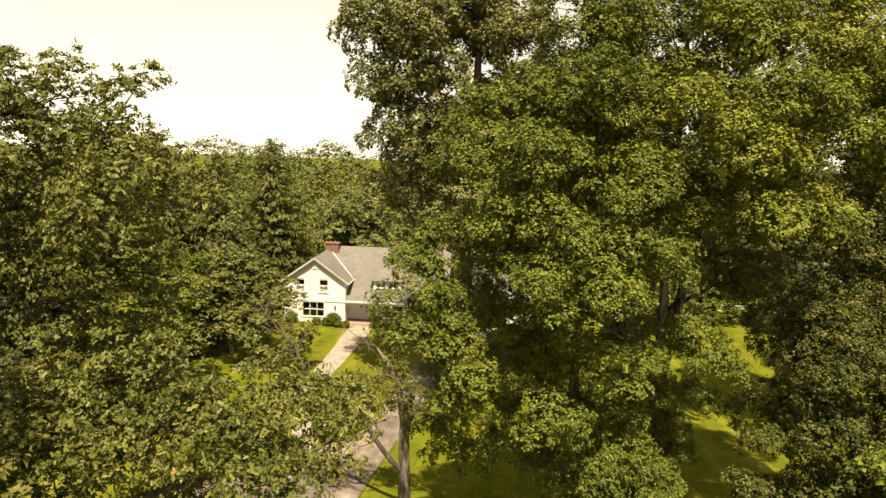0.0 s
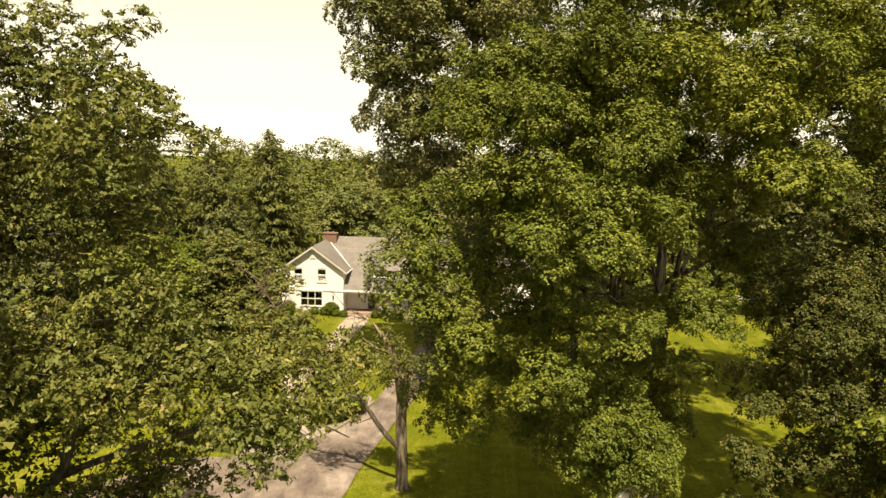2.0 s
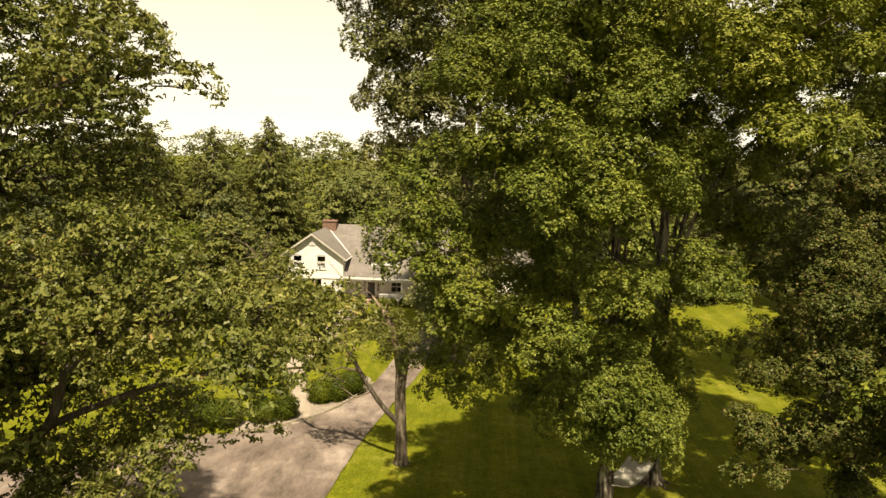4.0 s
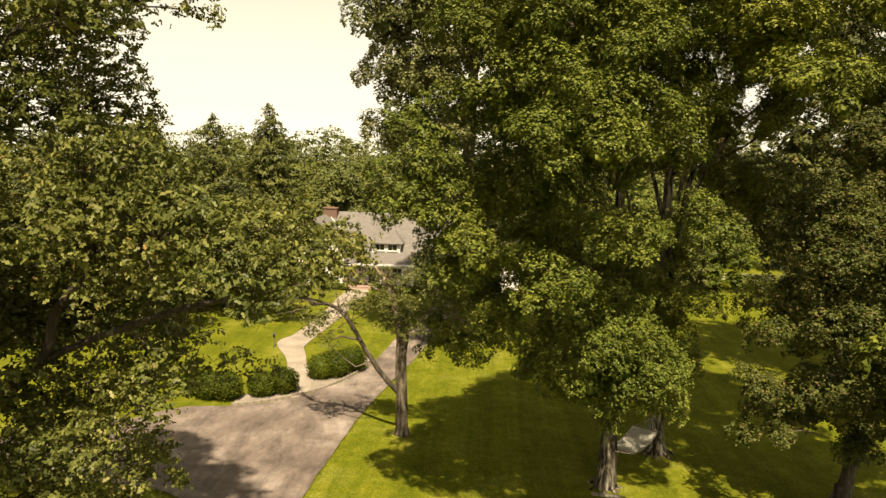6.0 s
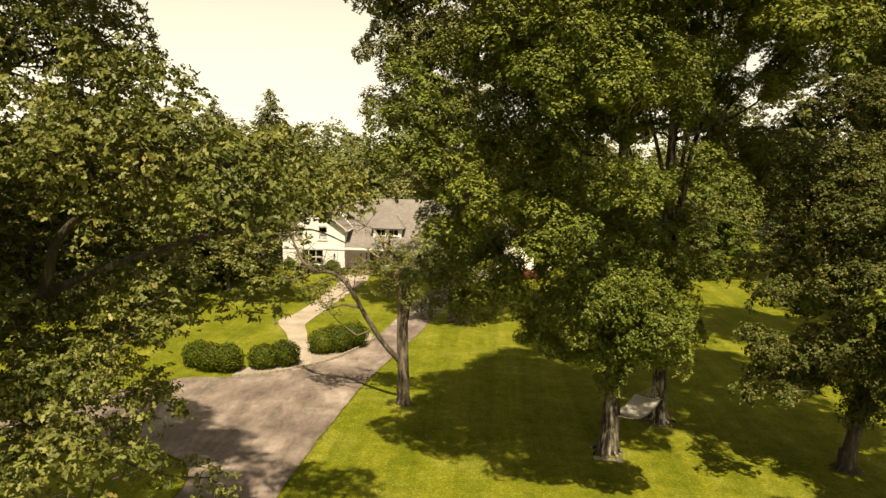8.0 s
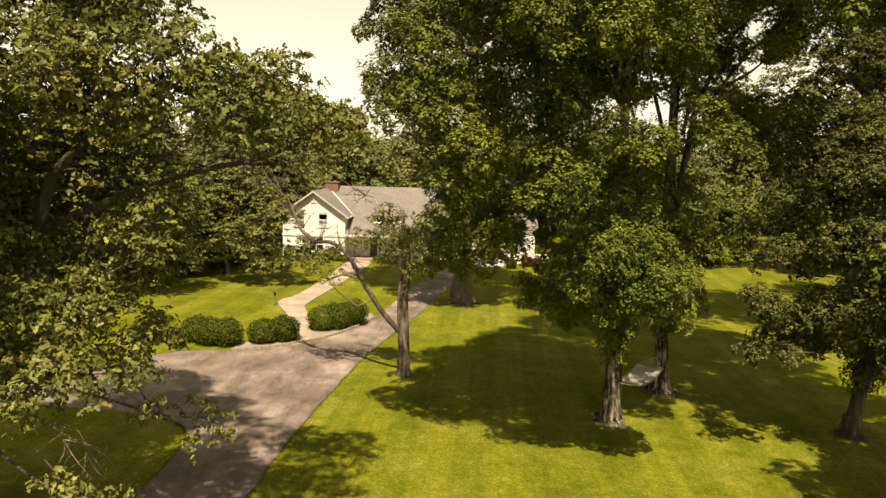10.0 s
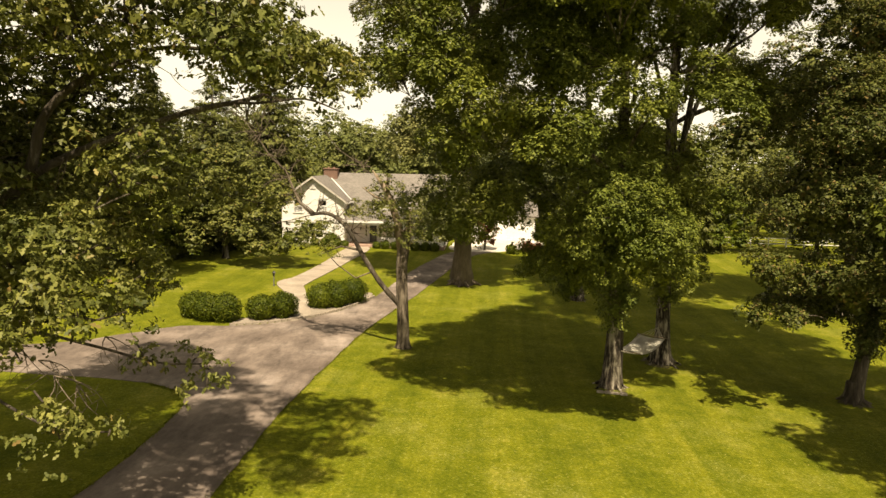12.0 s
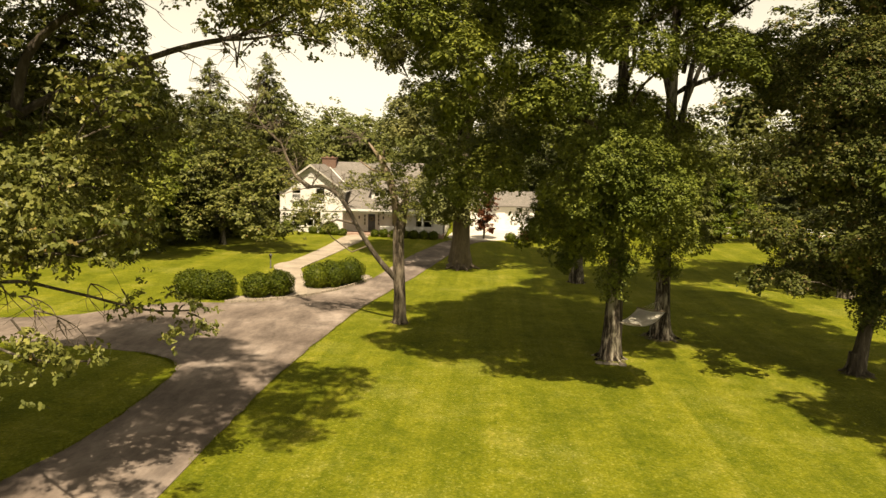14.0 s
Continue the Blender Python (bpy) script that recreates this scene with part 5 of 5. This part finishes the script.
# the broken tree: split trunk, one long bare limb, a few live shoots
def snag():
    x, y = -3.0, 37.15
    g = gz(x, y)
    rnd = random.Random(5)
    t = thing("broken_tree", (x, y, g), "storm-broken tree with split trunk and long bare limb", "tree")
    tr = Tubes()
    tr.add([(x, y, g - 0.1), (x, y, g + 0.12), (x, y, g + 0.4), (x - 0.02, y, g + 1.6), (x - 0.1, y, g + 3.2), (x - 0.12, y, g + 4.6), (x - 0.05, y, g + 5.6), (x, y, g + 6.2)],
           [0.50, 0.42, 0.35, 0.31, 0.31, 0.30, 0.33, 0.29], 16, 0.05, 3)
    tr.link("trunk", BARK_SNAG, t, "weathered bark, cracked lengthways")
    sp = Tubes()
    for dx, h, r in ((0.16, 7.6, 0.17), (-0.16, 6.7, 0.15), (0.02, 6.6, 0.15), (0.24, 7.0, 0.11)):
        sp.add([(x + dx * 0.5, y, g + 5.3), (x + dx, y + 0.05, g + 6.4), (x + dx * 1.9, y, g + h)], [r * 1.3, r, 0.02], 6, 0.2, int(h * 9))
    sp.link("splintered_wood", BARE_WOOD, t, "pale torn heartwood")
    limb = Tubes()
    main = smooth_line([(x - 0.05, y, g + 2.2), (-3.6, 37.0, 2.9), (-4.3, 37.0, 3.7), (-5.1, 37.0, 4.9), (-5.75, 36.9, 6.1), (-6.4, 36.9, 6.95), (-7.2, 37.0, 7.35), (-8.1, 37.1, 7.25)], 3)
    limb.add(main, [0.17 - 0.0042 * k for k in range(len(main))], 9, 0.1, 4)
    limb.link("limb", BARK, t, "long bare leaning limb")
    li = Tubes()
    li.add([(-8.0, 37.1, 7.25), (-8.7, 37.1, 7.9), (-9.15, 37.2, 8.8), (-9.5, 37.2, 9.6), (-10.3, 37.2, 10.3), (-10.9, 37.2, 11.2), (-11.9, 37.3, 12.4)], [0.085, 0.08, 0.07, 0.055, 0.04, 0.028, 0.012], 7, 0.12, 6)
    li.link("limb", BARK_PALE, t, "bare peeled limb")
    up = Tubes()
    up.add([(-3.1, 37.1, g + 5.0), (-3.4, 37.0, 7.0), (-3.7, 37.0, 8.0), (-4.15, 37.0, 8.9), (-4.75, 37.0, 9.7)], [0.24, 0.22, 0.20, 0.14, 0.03], 8, 0.16, 7)
    up.add([(-3.8, 37.0, 8.1), (-3.95, 36.9, 8.9), (-3.9, 36.9, 9.5)], [0.15, 0.10, 0.02], 6, 0.2, 8)
    up.add([(-3.8, 37.0, 8.1), (-4.6, 37.0, 8.3), (-5.3, 37.0, 8.8)], [0.08, 0.06, 0.02], 6)
    up.link("limb", BARE_WOOD, t, "pale torn upper limb")
    tw = Tubes()
    nodes = [(-5.9, 37.0, 6.4), (-6.6, 37.0, 7.1), (-7.8, 37.1, 7.3), (-8.6, 37.1, 8.1), (-9.3, 37.2, 9.2), (-9.9, 37.2, 10.3), (-10.8, 37.2, 11.5), (-5.2, 37.0, 9.9)]
    ends = []
    for i, p in enumerate(nodes):
        for k in range(9):
            e = Vector(p) + Vector((rnd.uniform(-1.8, 1.0), rnd.uniform(-0.8, 0.8), rnd.uniform(-0.9, 1.6))) * rnd.uniform(0.5, 1.3)
            line = bent(p, e, rnd, 5, 0.05, 0.16)
            tw.add(line, [0.03, 0.024, 0.018, 0.012, 0.005], 4)
            for q in range(3):
                f = line[2 + q % 2] + Vector((rnd.uniform(-0.8, 0.8), rnd.uniform(-0.5, 0.5), rnd.uniform(-0.6, 0.6)))
                tw.add(bent(line[2 + q % 2], f, rnd, 3, 0, 0.1), [0.014, 0.01, 0.004], 3)
            ends.append(e)
    # a thin bough that droops from the limb's elbow
    tw.add([(-5.3, 37.0, 5.4), (-6.4, 36.9, 5.6), (-7.4, 36.8, 5.2)], [0.08, 0.05, 0.02], 6)
    tw.add([(-4.6, 37.0, 4.3), (-5.6, 36.9, 3.9), (-6.6, 36.9, 4.6), (-7.3, 36.8, 5.4)], [0.05, 0.04, 0.03, 0.01], 5)
    tagged(tw.link("twig_work", BARK_PALE, t, "bare tangled twigs"), kind="stuff")
    rng = np.random.default_rng(31)
    lobes = [(-3.7, 36.9, 7.6, 1.0), (-4.0, 36.8, 6.4, 0.7), (-4.0, 36.9, 8.6, 0.7), (-5.3, 36.8, 7.4, 0.75), (-2.7, 36.9, 7.0, 0.8), (-2.5, 36.8, 6.1, 0.6), (-3.3, 36.6, 7.9, 0.7), (-6.9, 36.7, 5.3, 0.6), (-7.4, 36.8, 6.3, 0.7), (-8.2, 36.9, 5.9, 0.5)]
    pts, _ = clumps_on(lobes, 0.5, 2.6, rng, 0.4, 0.7)
    p, nr, sz = clump_leaves(pts, 0.5, 90, 0.14, rng, 0.4, 0.3, 0.6, 9)
    link("crown", leaves("crown", p - np.array((x, y, g)), nr, sz, ARROW, rng), OAK, t, "few live shoots")


snag()


# ---- woods on either side and beyond the house ----
def wood_tree(label, base, height, radius, seed, mat=WOOD_LEAF, leaf=0.32, clump=1.6, per=260, low=0.2, shape=TRI, group="trees round the garden"):
    """A wooded-edge tree, its crown lobes thrown round its axis."""
    rnd = random.Random(seed)
    x, y = base
    g = gz(x, y)
    lobes = [(x, y, g + height - radius * 0.55, radius * 0.6)]
    for k in range(9):
        a, s = math.tau * k / 4.5 + rnd.uniform(-0.4, 0.4), low + (0.78 - low) * ((k * 0.37) % 1)
        w = math.sin(math.pi * min(1, 0.25 + s * 0.8)) * radius * rnd.uniform(0.45, 0.75)
        lobes.append((x + w * math.cos(a), y + w * math.sin(a), g + s * height, radius * rnd.uniform(0.38, 0.56)))
    return tree("tree", label, base, height * 0.85, 0.012 * height + 0.08, lobes, clump, per, leaf, shape, mat, BARK_DARK, seed, 2.0, limbs=6, fork=0.12, group=group)


conifer("tall dark spruce behind the house's gable", (-26.0, 87.0), 21.6, 8.4, 41)
conifer("broad dark spruce at the lawn's edge", (-30.5, 80.0), 19.2, 9.6, 42)
conifer("broad dark spruce at the lawn's edge", (-26.2, 73.0), 13.5, 6.0, 43)
conifer("dark spruce at the lawn's edge", (-36.0, 76.0), 19.5, 8.0, 44)
conifer("dark spruce at the lawn's edge", (-41.0, 66.0), 17.0, 7.6, 45)
conifer("dark bluish spruce beyond the lawn", (27.5, 92.0), 15.5, 6.0, 46)
conifer("dark bluish spruce beyond the lawn", (21.0, 100.0), 17.5, 6.4, 47)
for lab, b, h, r, s, m in (
        ("yellow-green tree at the wood's edge", (-29.5, 63.0), 11.5, 4.2, 51, SHRUB), ("dark leafy tree at the wood's edge", (-36.0, 57.0), 14.0, 5.0, 52, WOOD_LEAF),
        ("dark leafy tree at the wood's edge", (-33.0, 50.0), 11.0, 4.2, 53, WOOD_LEAF), ("leafy tree at the wood's edge", (-43.0, 52.0), 17.0, 6.0, 54, WOOD_LEAF),
        ("leafy tree at the wood's edge", (-24.6, 67.5), 11.5, 3.4, 56, WOOD_LEAF),
        ("pale rounded tree behind the house", (-17.0, 100.0), 14.8, 7.0, 57, WILLOW), ("pale rounded tree behind the house", (-7.0, 102.0), 13.6, 6.4, 58, WILLOW),
        ("small leafy tree near the fence", (32.6, 92.0), 8.0, 3.2, 59, SHRUB), ("leafy tree beyond the lawn", (43.0, 88.0), 15.0, 6.0, 60, WOOD_LEAF),
        ("leafy tree beyond the lawn", (38.0, 68.0), 17.0, 5.5, 61, WOOD_LEAF), ("leafy tree beyond the lawn", (15.0, 98.0), 15.0, 5.5, 62, WOOD_LEAF),
        ("leafy tree beyond the garage", (6.0, 108.0), 16.0, 6.0, 63, WOOD_LEAF), ("leafy tree beyond the lawn", (52.0, 70.0), 20.0, 7.0, 64, WOOD_LEAF),
        ("leafy tree beyond the drive", (-46.0, 38.5), 16.0, 6.0, 65, WOOD_LEAF)):
    wood_tree(lab, b, h, r, s, m)
wood_tree("reddish-leaved small tree beside the house", (1.6, 80.6), 5.6, 1.5, 66, RED_SHRUB, 0.22, 0.7, 90)


tree("oak_tree", "spreading low oak at the lawn's edge beside the house", (-23.4, 64.6), 10.5, 0.28,
     [(-17.6, 62, 6.8, 2.1), (-20.4, 61, 4.4, 2.4), (-14.9, 61, 3.4, 1.2), (-24.8, 63, 6.6, 3.2), (-16.4, 60.5, 2.4, 1.1), (-25.6, 62, 2.6, 2.1), (-20.1, 64, 7.7, 2.1), (-19.1, 60, 2.4, 1.3), (-23, 64.5, 9.6, 2.0)],
     0.9, 150, 0.24, TRI, OAK, BARK_DARK, 33, 2.4, limbs=8, fork=0.2, gap=1.05, tuft=9, core=0.8)
tree("maple_tree", "sunlit yellow-green maple at the wood's edge", (-27.5, 56.5), 10.0, 0.22,
     [(-27.0, 55, 9.7, 2.3), (-23.3, 54, 8.4, 1.8), (-28.0, 54, 6.3, 2.3), (-24.3, 53, 5.8, 1.7), (-30.8, 55, 8.5, 2.1), (-31.1, 53, 5.0, 2.4), (-26.4, 53.4, 3.4, 1.8)],
     0.8, 150, 0.22, TRI, MAPLE_B, BARK_DARK, 34, 2.6, limbs=6, fork=0.2, gap=1.05, tuft=10, core=0.8)


def far_woods():
    """The wooded rise beyond: many crowns, each of many clumps."""
    rng, rnd = np.random.default_rng(71), random.Random(71)
    C = []
    tr = Tubes()
    for row, (y0, h0) in enumerate(((118, 13.5), (134, 16.0), (152, 18.0), (172, 20.0), (196, 22.0), (250, 23.0), (330, 23.5))):
        x = -150.0 + 4 * row
        while x < 170 + 20 * max(0, row - 4):
            r, h = rnd.uniform(4.2, 7.0), h0 + rnd.uniform(-4.0, 2.4)
            y = y0 + rnd.uniform(-5, 5) - 0.0009 * (x + 10) ** 2
            g = gz(x, y)
            tr.add([(x, y, g), (x, y, g + h * 0.7)], [0.35, 0.15], 5)
            if row > 4:                                  # the farthest crowns run together
                r, y = r * 1.9, y0 + rnd.uniform(-8, 8)
            m = int(11 * r) if row < 5 else int(3.4 * r)
            d = rng.normal(size=(m, 3))
            d[:, 1] -= 0.5
            d /= np.linalg.norm(d, axis=1, keepdims=True)
            k = rng.uniform(0.6, 1.05, m)
            c = np.array((x, y, g + h - r * (1.15 if row < 5 else 0.75))) + d * (k * r)[:, None] * np.array((1, 1, 1.2 if row < 5 else 0.7))
            C.append(c[c[:, 2] > 1.0])
            x += r * rnd.uniform(1.0, 1.7)
    C = np.vstack(C)
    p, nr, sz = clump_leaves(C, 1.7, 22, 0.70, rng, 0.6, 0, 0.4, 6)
    ob = link("far_woods", leaves("far_woods", p, nr, sz, TRI, rng), HAZED_LEAF)
    tagged(ob, "dense green woodland rising beyond the house", "woods", kind="stuff")
    me = mesh_of("far_trunks", tr.v, tr.f)
    tagged(link("far_trunks", me, BARK_DARK), "dark trunks within the far woodland", "woods", kind="stuff")


far_woods()


# undergrowth along the wood's edge
def undergrowth():
    rng, rnd = np.random.default_rng(81), random.Random(81)
    C = []
    for (x0, y0), (x1, y1), h, m in (((-48, 44), (-27, 57), 3.0, 60), ((-30, 58), (-24, 74), 2.6, 45), ((-26, 76), (-23, 90), 3.0, 30), ((-60, 36), (-46, 46), 5, 40), ((30, 104), (80, 92), 5, 90), ((10, 103), (32, 104), 5, 50), ((-22, 97), (10, 112), 5, 70), ((40, 60), (70, 70), 5, 60)):
        for _ in range(m):
            s = rnd.random()
            C.append((x0 + (x1 - x0) * s + rnd.uniform(-2, 2), y0 + (y1 - y0) * s + rnd.uniform(-2, 2), 0.5 + rnd.random() ** 1.5 * h))
    p, nr, sz = clump_leaves(np.array(C), 1.2, 110, 0.34, rng, 0.5, 0, 0.6, 8)
    tagged(link("undergrowth", leaves("undergrowth", p, nr, sz, TRI, rng), WOOD_LEAF), "tangled leafy undergrowth below the trees", "undergrowth", kind="stuff")


undergrowth()


# ---- garden things ----
def bush(name, label, spots, leaf, count, mat, group, seed):
    rng = np.random.default_rng(seed)
    x, y = spots[0][0], spots[0][1]
    g = gz(x, y)
    t = thing(name, (x, y, g), label, "bush", group)
    lobes = [(a - x, b - y, r * 0.72, r) for a, b, r in spots]
    link("foliage", shrub_mesh("foliage", lobes, count, leaf, rng), mat, t)
    st, rnd = Tubes(), random.Random(seed)
    for a, b, r in spots:
        for k in range(5):
            st.add([(a, b, g - 0.05), (a + rnd.uniform(-.4, .4) * r, b + rnd.uniform(-.4, .4) * r, g + r * 0.7), (a + rnd.uniform(-.8, .8) * r, b + rnd.uniform(-.8, .8) * r, g + r * 1.2)], [0.03, 0.02, 0.008], 5)
    st.link("stem", BARK_DARK, t)
    core = bmesh.new()
    for a, b, r in spots:
        bmesh.ops.create_icosphere(core, subdivisions=2, radius=r * 0.8, matrix=Matrix.Translation((a, b, g + r * 0.66)))
    part("inner_foliage", core, mat, t, "dense shaded inside")


BB = "clipped bushes along the drive"
bush("boxwood_bush", "clipped rounded boxwood mound of three lobes by the drive", [(-16.4, 41.3, 0.98), (-15.35, 40.7, 1.02), (-14.3, 40.7, 1.02)], 0.10, 12000, BOXWOOD, BB, 91)
bush("boxwood_bush", "clipped rounded boxwood pair beside the garden path", [(-12.4, 41.7, 0.94), (-11.25, 42.5, 0.98)], 0.10, 8500, BOXWOOD, BB, 92)
bush("boxwood_bush", "clipped oblong boxwood mound between path and drive", [(-9.6, 45.8, 1.04), (-8.7, 46.4, 1.08), (-7.8, 47.9, 1.08), (-9.1, 47.2, 1.0)], 0.10, 12000, BOXWOOD, BB, 93)
for i, (x, y, r, m) in enumerate(((-17.8, 77.3, 0.55, SHRUB), (-16.6, 77.2, 0.6, SHRUB), (-15.2, 76.9, 0.55, SHRUB), (-14.3, 76.8, 0.5, SHRUB), (-10.7, 77.2, 0.5, BOXWOOD), (-9.7, 77.2, 0.6, BOXWOOD), (-8.6, 77.3, 0.55, BOXWOOD),
                                  (-7.4, 77.3, 0.6, BOXWOOD), (-6.3, 77.3, 0.6, BOXWOOD), (-5.2, 77.3, 0.62, BOXWOOD), (-4.1, 77.3, 0.6, BOXWOOD), (4.6, 78.6, 0.7, BOXWOOD), (6.6, 81.0, 0.8, RED_SHRUB), (7.8, 81.6, 0.7, RED_SHRUB), (-20.9, 77.6, 0.9, BOXWOOD))):
    kind = {SHRUB: "light green rounded shrub", BOXWOOD: "dark green clipped shrub", RED_SHRUB: "reddish low shrub"}[m]
    bush("shrub", kind + (" at the court's edge" if x > 0 else " before the house front"), [(x, y, r)], 0.12, 900, m, "shrubs before the house", 100 + i)
bush("shrub", "tall rounded shrub below the picture window", [(-15.9, 77.4, 0.95), (-15.8, 77.4, 0.9)], 0.14, 2200, BOXWOOD, "shrubs before the house", 130)


# kerb of single stones along the drive's inner curve
def kerb():
    line = smooth_line([(-13.5, 39.65), (-11.0, 41.22), (-9.0, 43.6), (-7.6, 46.75), (-6.7, 50.1)], 30)
    bm = boxed(-0.19, 0.19, -0.07, 0.07, -0.08, 0.15, bevel=0.02)
    me = bpy.data.meshes.new("kerb_stone")
    bmesh.ops.recalc_face_normals(bm, faces=bm.faces)
    bm.to_mesh(me), bm.free()
    me.materials.append(FLAGSTONE)
    k = thing("kerb", (-10.0, 44.0, gz(-10, 44)), "low stone kerb curving along the drive", "kerb", kind="structure")
    rnd, run, last = random.Random(6), 0.4, None
    for p in line:
        if last:
            run += math.hypot(p[0] - last[0], p[1] - last[1])
            if run >= 0.40:
                ob = new("kerb_stone", me)
                ob.parent = k
                ob.matrix_basis = Matrix.Translation(-ORIGIN[k.name]) @ pose(p[0], p[1], gz(*p) + rnd.uniform(-0.01, 0.01), 0, 0, math.degrees(math.atan2(p[1] - last[1], p[0] - last[0])) + rnd.uniform(-2, 2))
                run = 0
        last = p


kerb()


def path_lamp(x, y):
    g = gz(x, y)
    t = thing("path_lamp", (x, y, g), "short black lantern post beside the garden path", "lamp")
    tb = Tubes()
    tb.add([(x, y, g - 0.1), (x, y, g + 0.05), (x, y, g + 0.06), (x, y, g + 0.75)], [0.09, 0.09, 0.045, 0.04], 10)
    tb.link("post", BLACK_IRON, t)
    for nm, a, b, z0, z1 in (("lamp_body", 0.07, 0.11, 0.75, 1.02), ("lamp_cap", 0.16, 0.02, 1.02, 1.18)):
        bm = bmesh.new()
        bmesh.ops.create_cone(bm, cap_ends=True, segments=6, radius1=a, radius2=b, depth=z1 - z0, matrix=Matrix.Translation((x, y, g + (z0 + z1) / 2)))
        part(nm, bm, BLACK_IRON, t)


path_lamp(-14.9, 52.4)


# hammock between the two maples
def hammock():
    a, b = Vector((7.75, 32.75, 1.55)), Vector((10.65, 36.95, 1.75))
    t = thing("hammock", (9.4, 34.9, gz(9.4, 34.9)), "cream cloth hammock slung between two maple trunks", "hammock")
    d = (b - a).normalized()
    side = d.cross(Vector((0, 0, 1))).normalized()
    def at(s, w):
        c = a.lerp(b, s)
        sag = 4 * (s - 0.5) ** 2
        return c + side * w + Vector((0, 0, -0.62 * (1 - sag) + 0.10 * (w / 0.65) ** 2 * 0.6))
    bm = bmesh.new()
    n, m = 22, 8
    grid = [[bm.verts.new(at(0.15 + 0.67 * i / n, -0.72 + 1.44 * j / m)) for j in range(m + 1)] for i in range(n + 1)]
    for i in range(n):
        for j in range(m):
            bm.faces.new((grid[i][j], grid[i + 1][j], grid[i + 1][j + 1], grid[i][j + 1]))
    bmesh.ops.solidify(bm, geom=bm.faces[:], thickness=0.02)
    part("cloth", bm, CLOTH, t, smooth=True)
    for s in (0.15, 0.82):
        tb = Tubes()
        tb.add([at(s, -0.79), at(s, 0.79)], [0.025, 0.025], 8)
        tb.link("spreader_bar", BARE_WOOD, t, "wooden spreader bar")
    for s, e in ((0.15, a), (0.82, b)):
        tb = Tubes()
        for j in range(7):
            p = at(s, -0.6 + 0.2 * j)
            tb.add([p, p.lerp(e, 0.9)], [0.008, 0.008], 4)
        tb.add([at(s, 0).lerp(e, 0.88), e], [0.02, 0.02], 6)
        tb.link("rope", ROPE, t)


hammock()


def stone_edging(x, y, seed):
    """Flat stones laid at the foot of the hammock tree."""
    rnd = random.Random(seed)
    t = thing("stone_edging", (x, y, gz(x, y)), "flat pale stones laid at the maple's foot", "stones")
    for k in range(4):
        px, py = x - 0.5 + 0.34 * k, y - 0.05 * k + rnd.uniform(-0.05, 0.05)
        bm = boxed(px - 0.17, px + 0.16, py - 0.14, py + 0.14, gz(x, y) - 0.03, gz(x, y) + 0.05 + rnd.uniform(0, 0.05), bevel=0.03)
        part("stone", bm, FLAGSTONE, t)


stone_edging(7.3, 31.66, 3)


# rail fence far across the lawn
def fence():
    t = thing("rail_fence", (33.0, 97.0, gz(33, 97)), "white wooden rail fence beyond the lawn", "fence")
    for k in range(13):
        x = 24.0 + 2.4 * k
        part("post", boxed(x - 0.07, x + 0.07, 97.0, 97.14, -0.9, 0.75), TRIM, t)
        if k < 12:
            for z in (-0.15, 0.25, 0.6):
                part("rail", boxed(x + 0.07, x + 2.33, 97.04, 97.09, z - 0.06, z + 0.06), TRIM, t)


fence()


# ---- grass ----
def grass():
    """Uncut blades along the drive's edges, and pale clover flecks in the lawn."""
    rng = np.random.default_rng(99)
    p = np.zeros((0, 3))
    for line in (DRIVE_RIGHT[1:7], DRIVE_IN[3:9]):
        L = np.array(smooth_line(line, 40))
        q = L[rng.integers(0, len(L), 6000)] + rng.normal(size=(6000, 2)) * 0.07
        p = np.vstack((p, np.column_stack((q, np.zeros(len(q))))))
    p[:, 2] = -0.024 * p[:, 0]
    n = len(p)
    up = np.column_stack((rng.normal(size=(n, 2)), rng.uniform(0.1, 0.6, n)))
    nr = rng.normal(size=(n, 3)) * 0.45 + np.array((0, 0, 1.0))
    me = leaves("grass", p, nr, rng.uniform(0.05, 0.12, n), ((-.16, 0, 0), (.16, 0, 0), (.03, 1.0, 0.1)), rng, up)
    tagged(link("grass", me, GRASS), "uncut grass blades fringing the drive", "grass", kind="stuff")
    m = 7000
    q = np.stack((rng.uniform(-6.3, 24, m), 15 + 26 * rng.random(m) ** 1.6, np.zeros(m)), 1)
    thick = np.array([noise.noise(Vector((x * 0.22, y * 0.22, 0))) for x, y, _ in q])
    q = q[(thick > -0.05) & (q[:, 0] > -5.4)]
    q[:, 2] = -0.024 * q[:, 0] + 0.006
    m = len(q)
    me = leaves("clover", q, rng.normal(size=(m, 3)) * 0.3 + np.array((0, 0, 1.0)), rng.uniform(0.02, 0.055, m), ((-.5, -.2, 0), (0, -.5, 0), (.5, -.1, 0), (.3, .4, 0), (-.3, .45, 0)), rng)
    tagged(link("clover", me, CLOVER), "pale clover flecks in the lawn", "clover", kind="stuff")


grass()
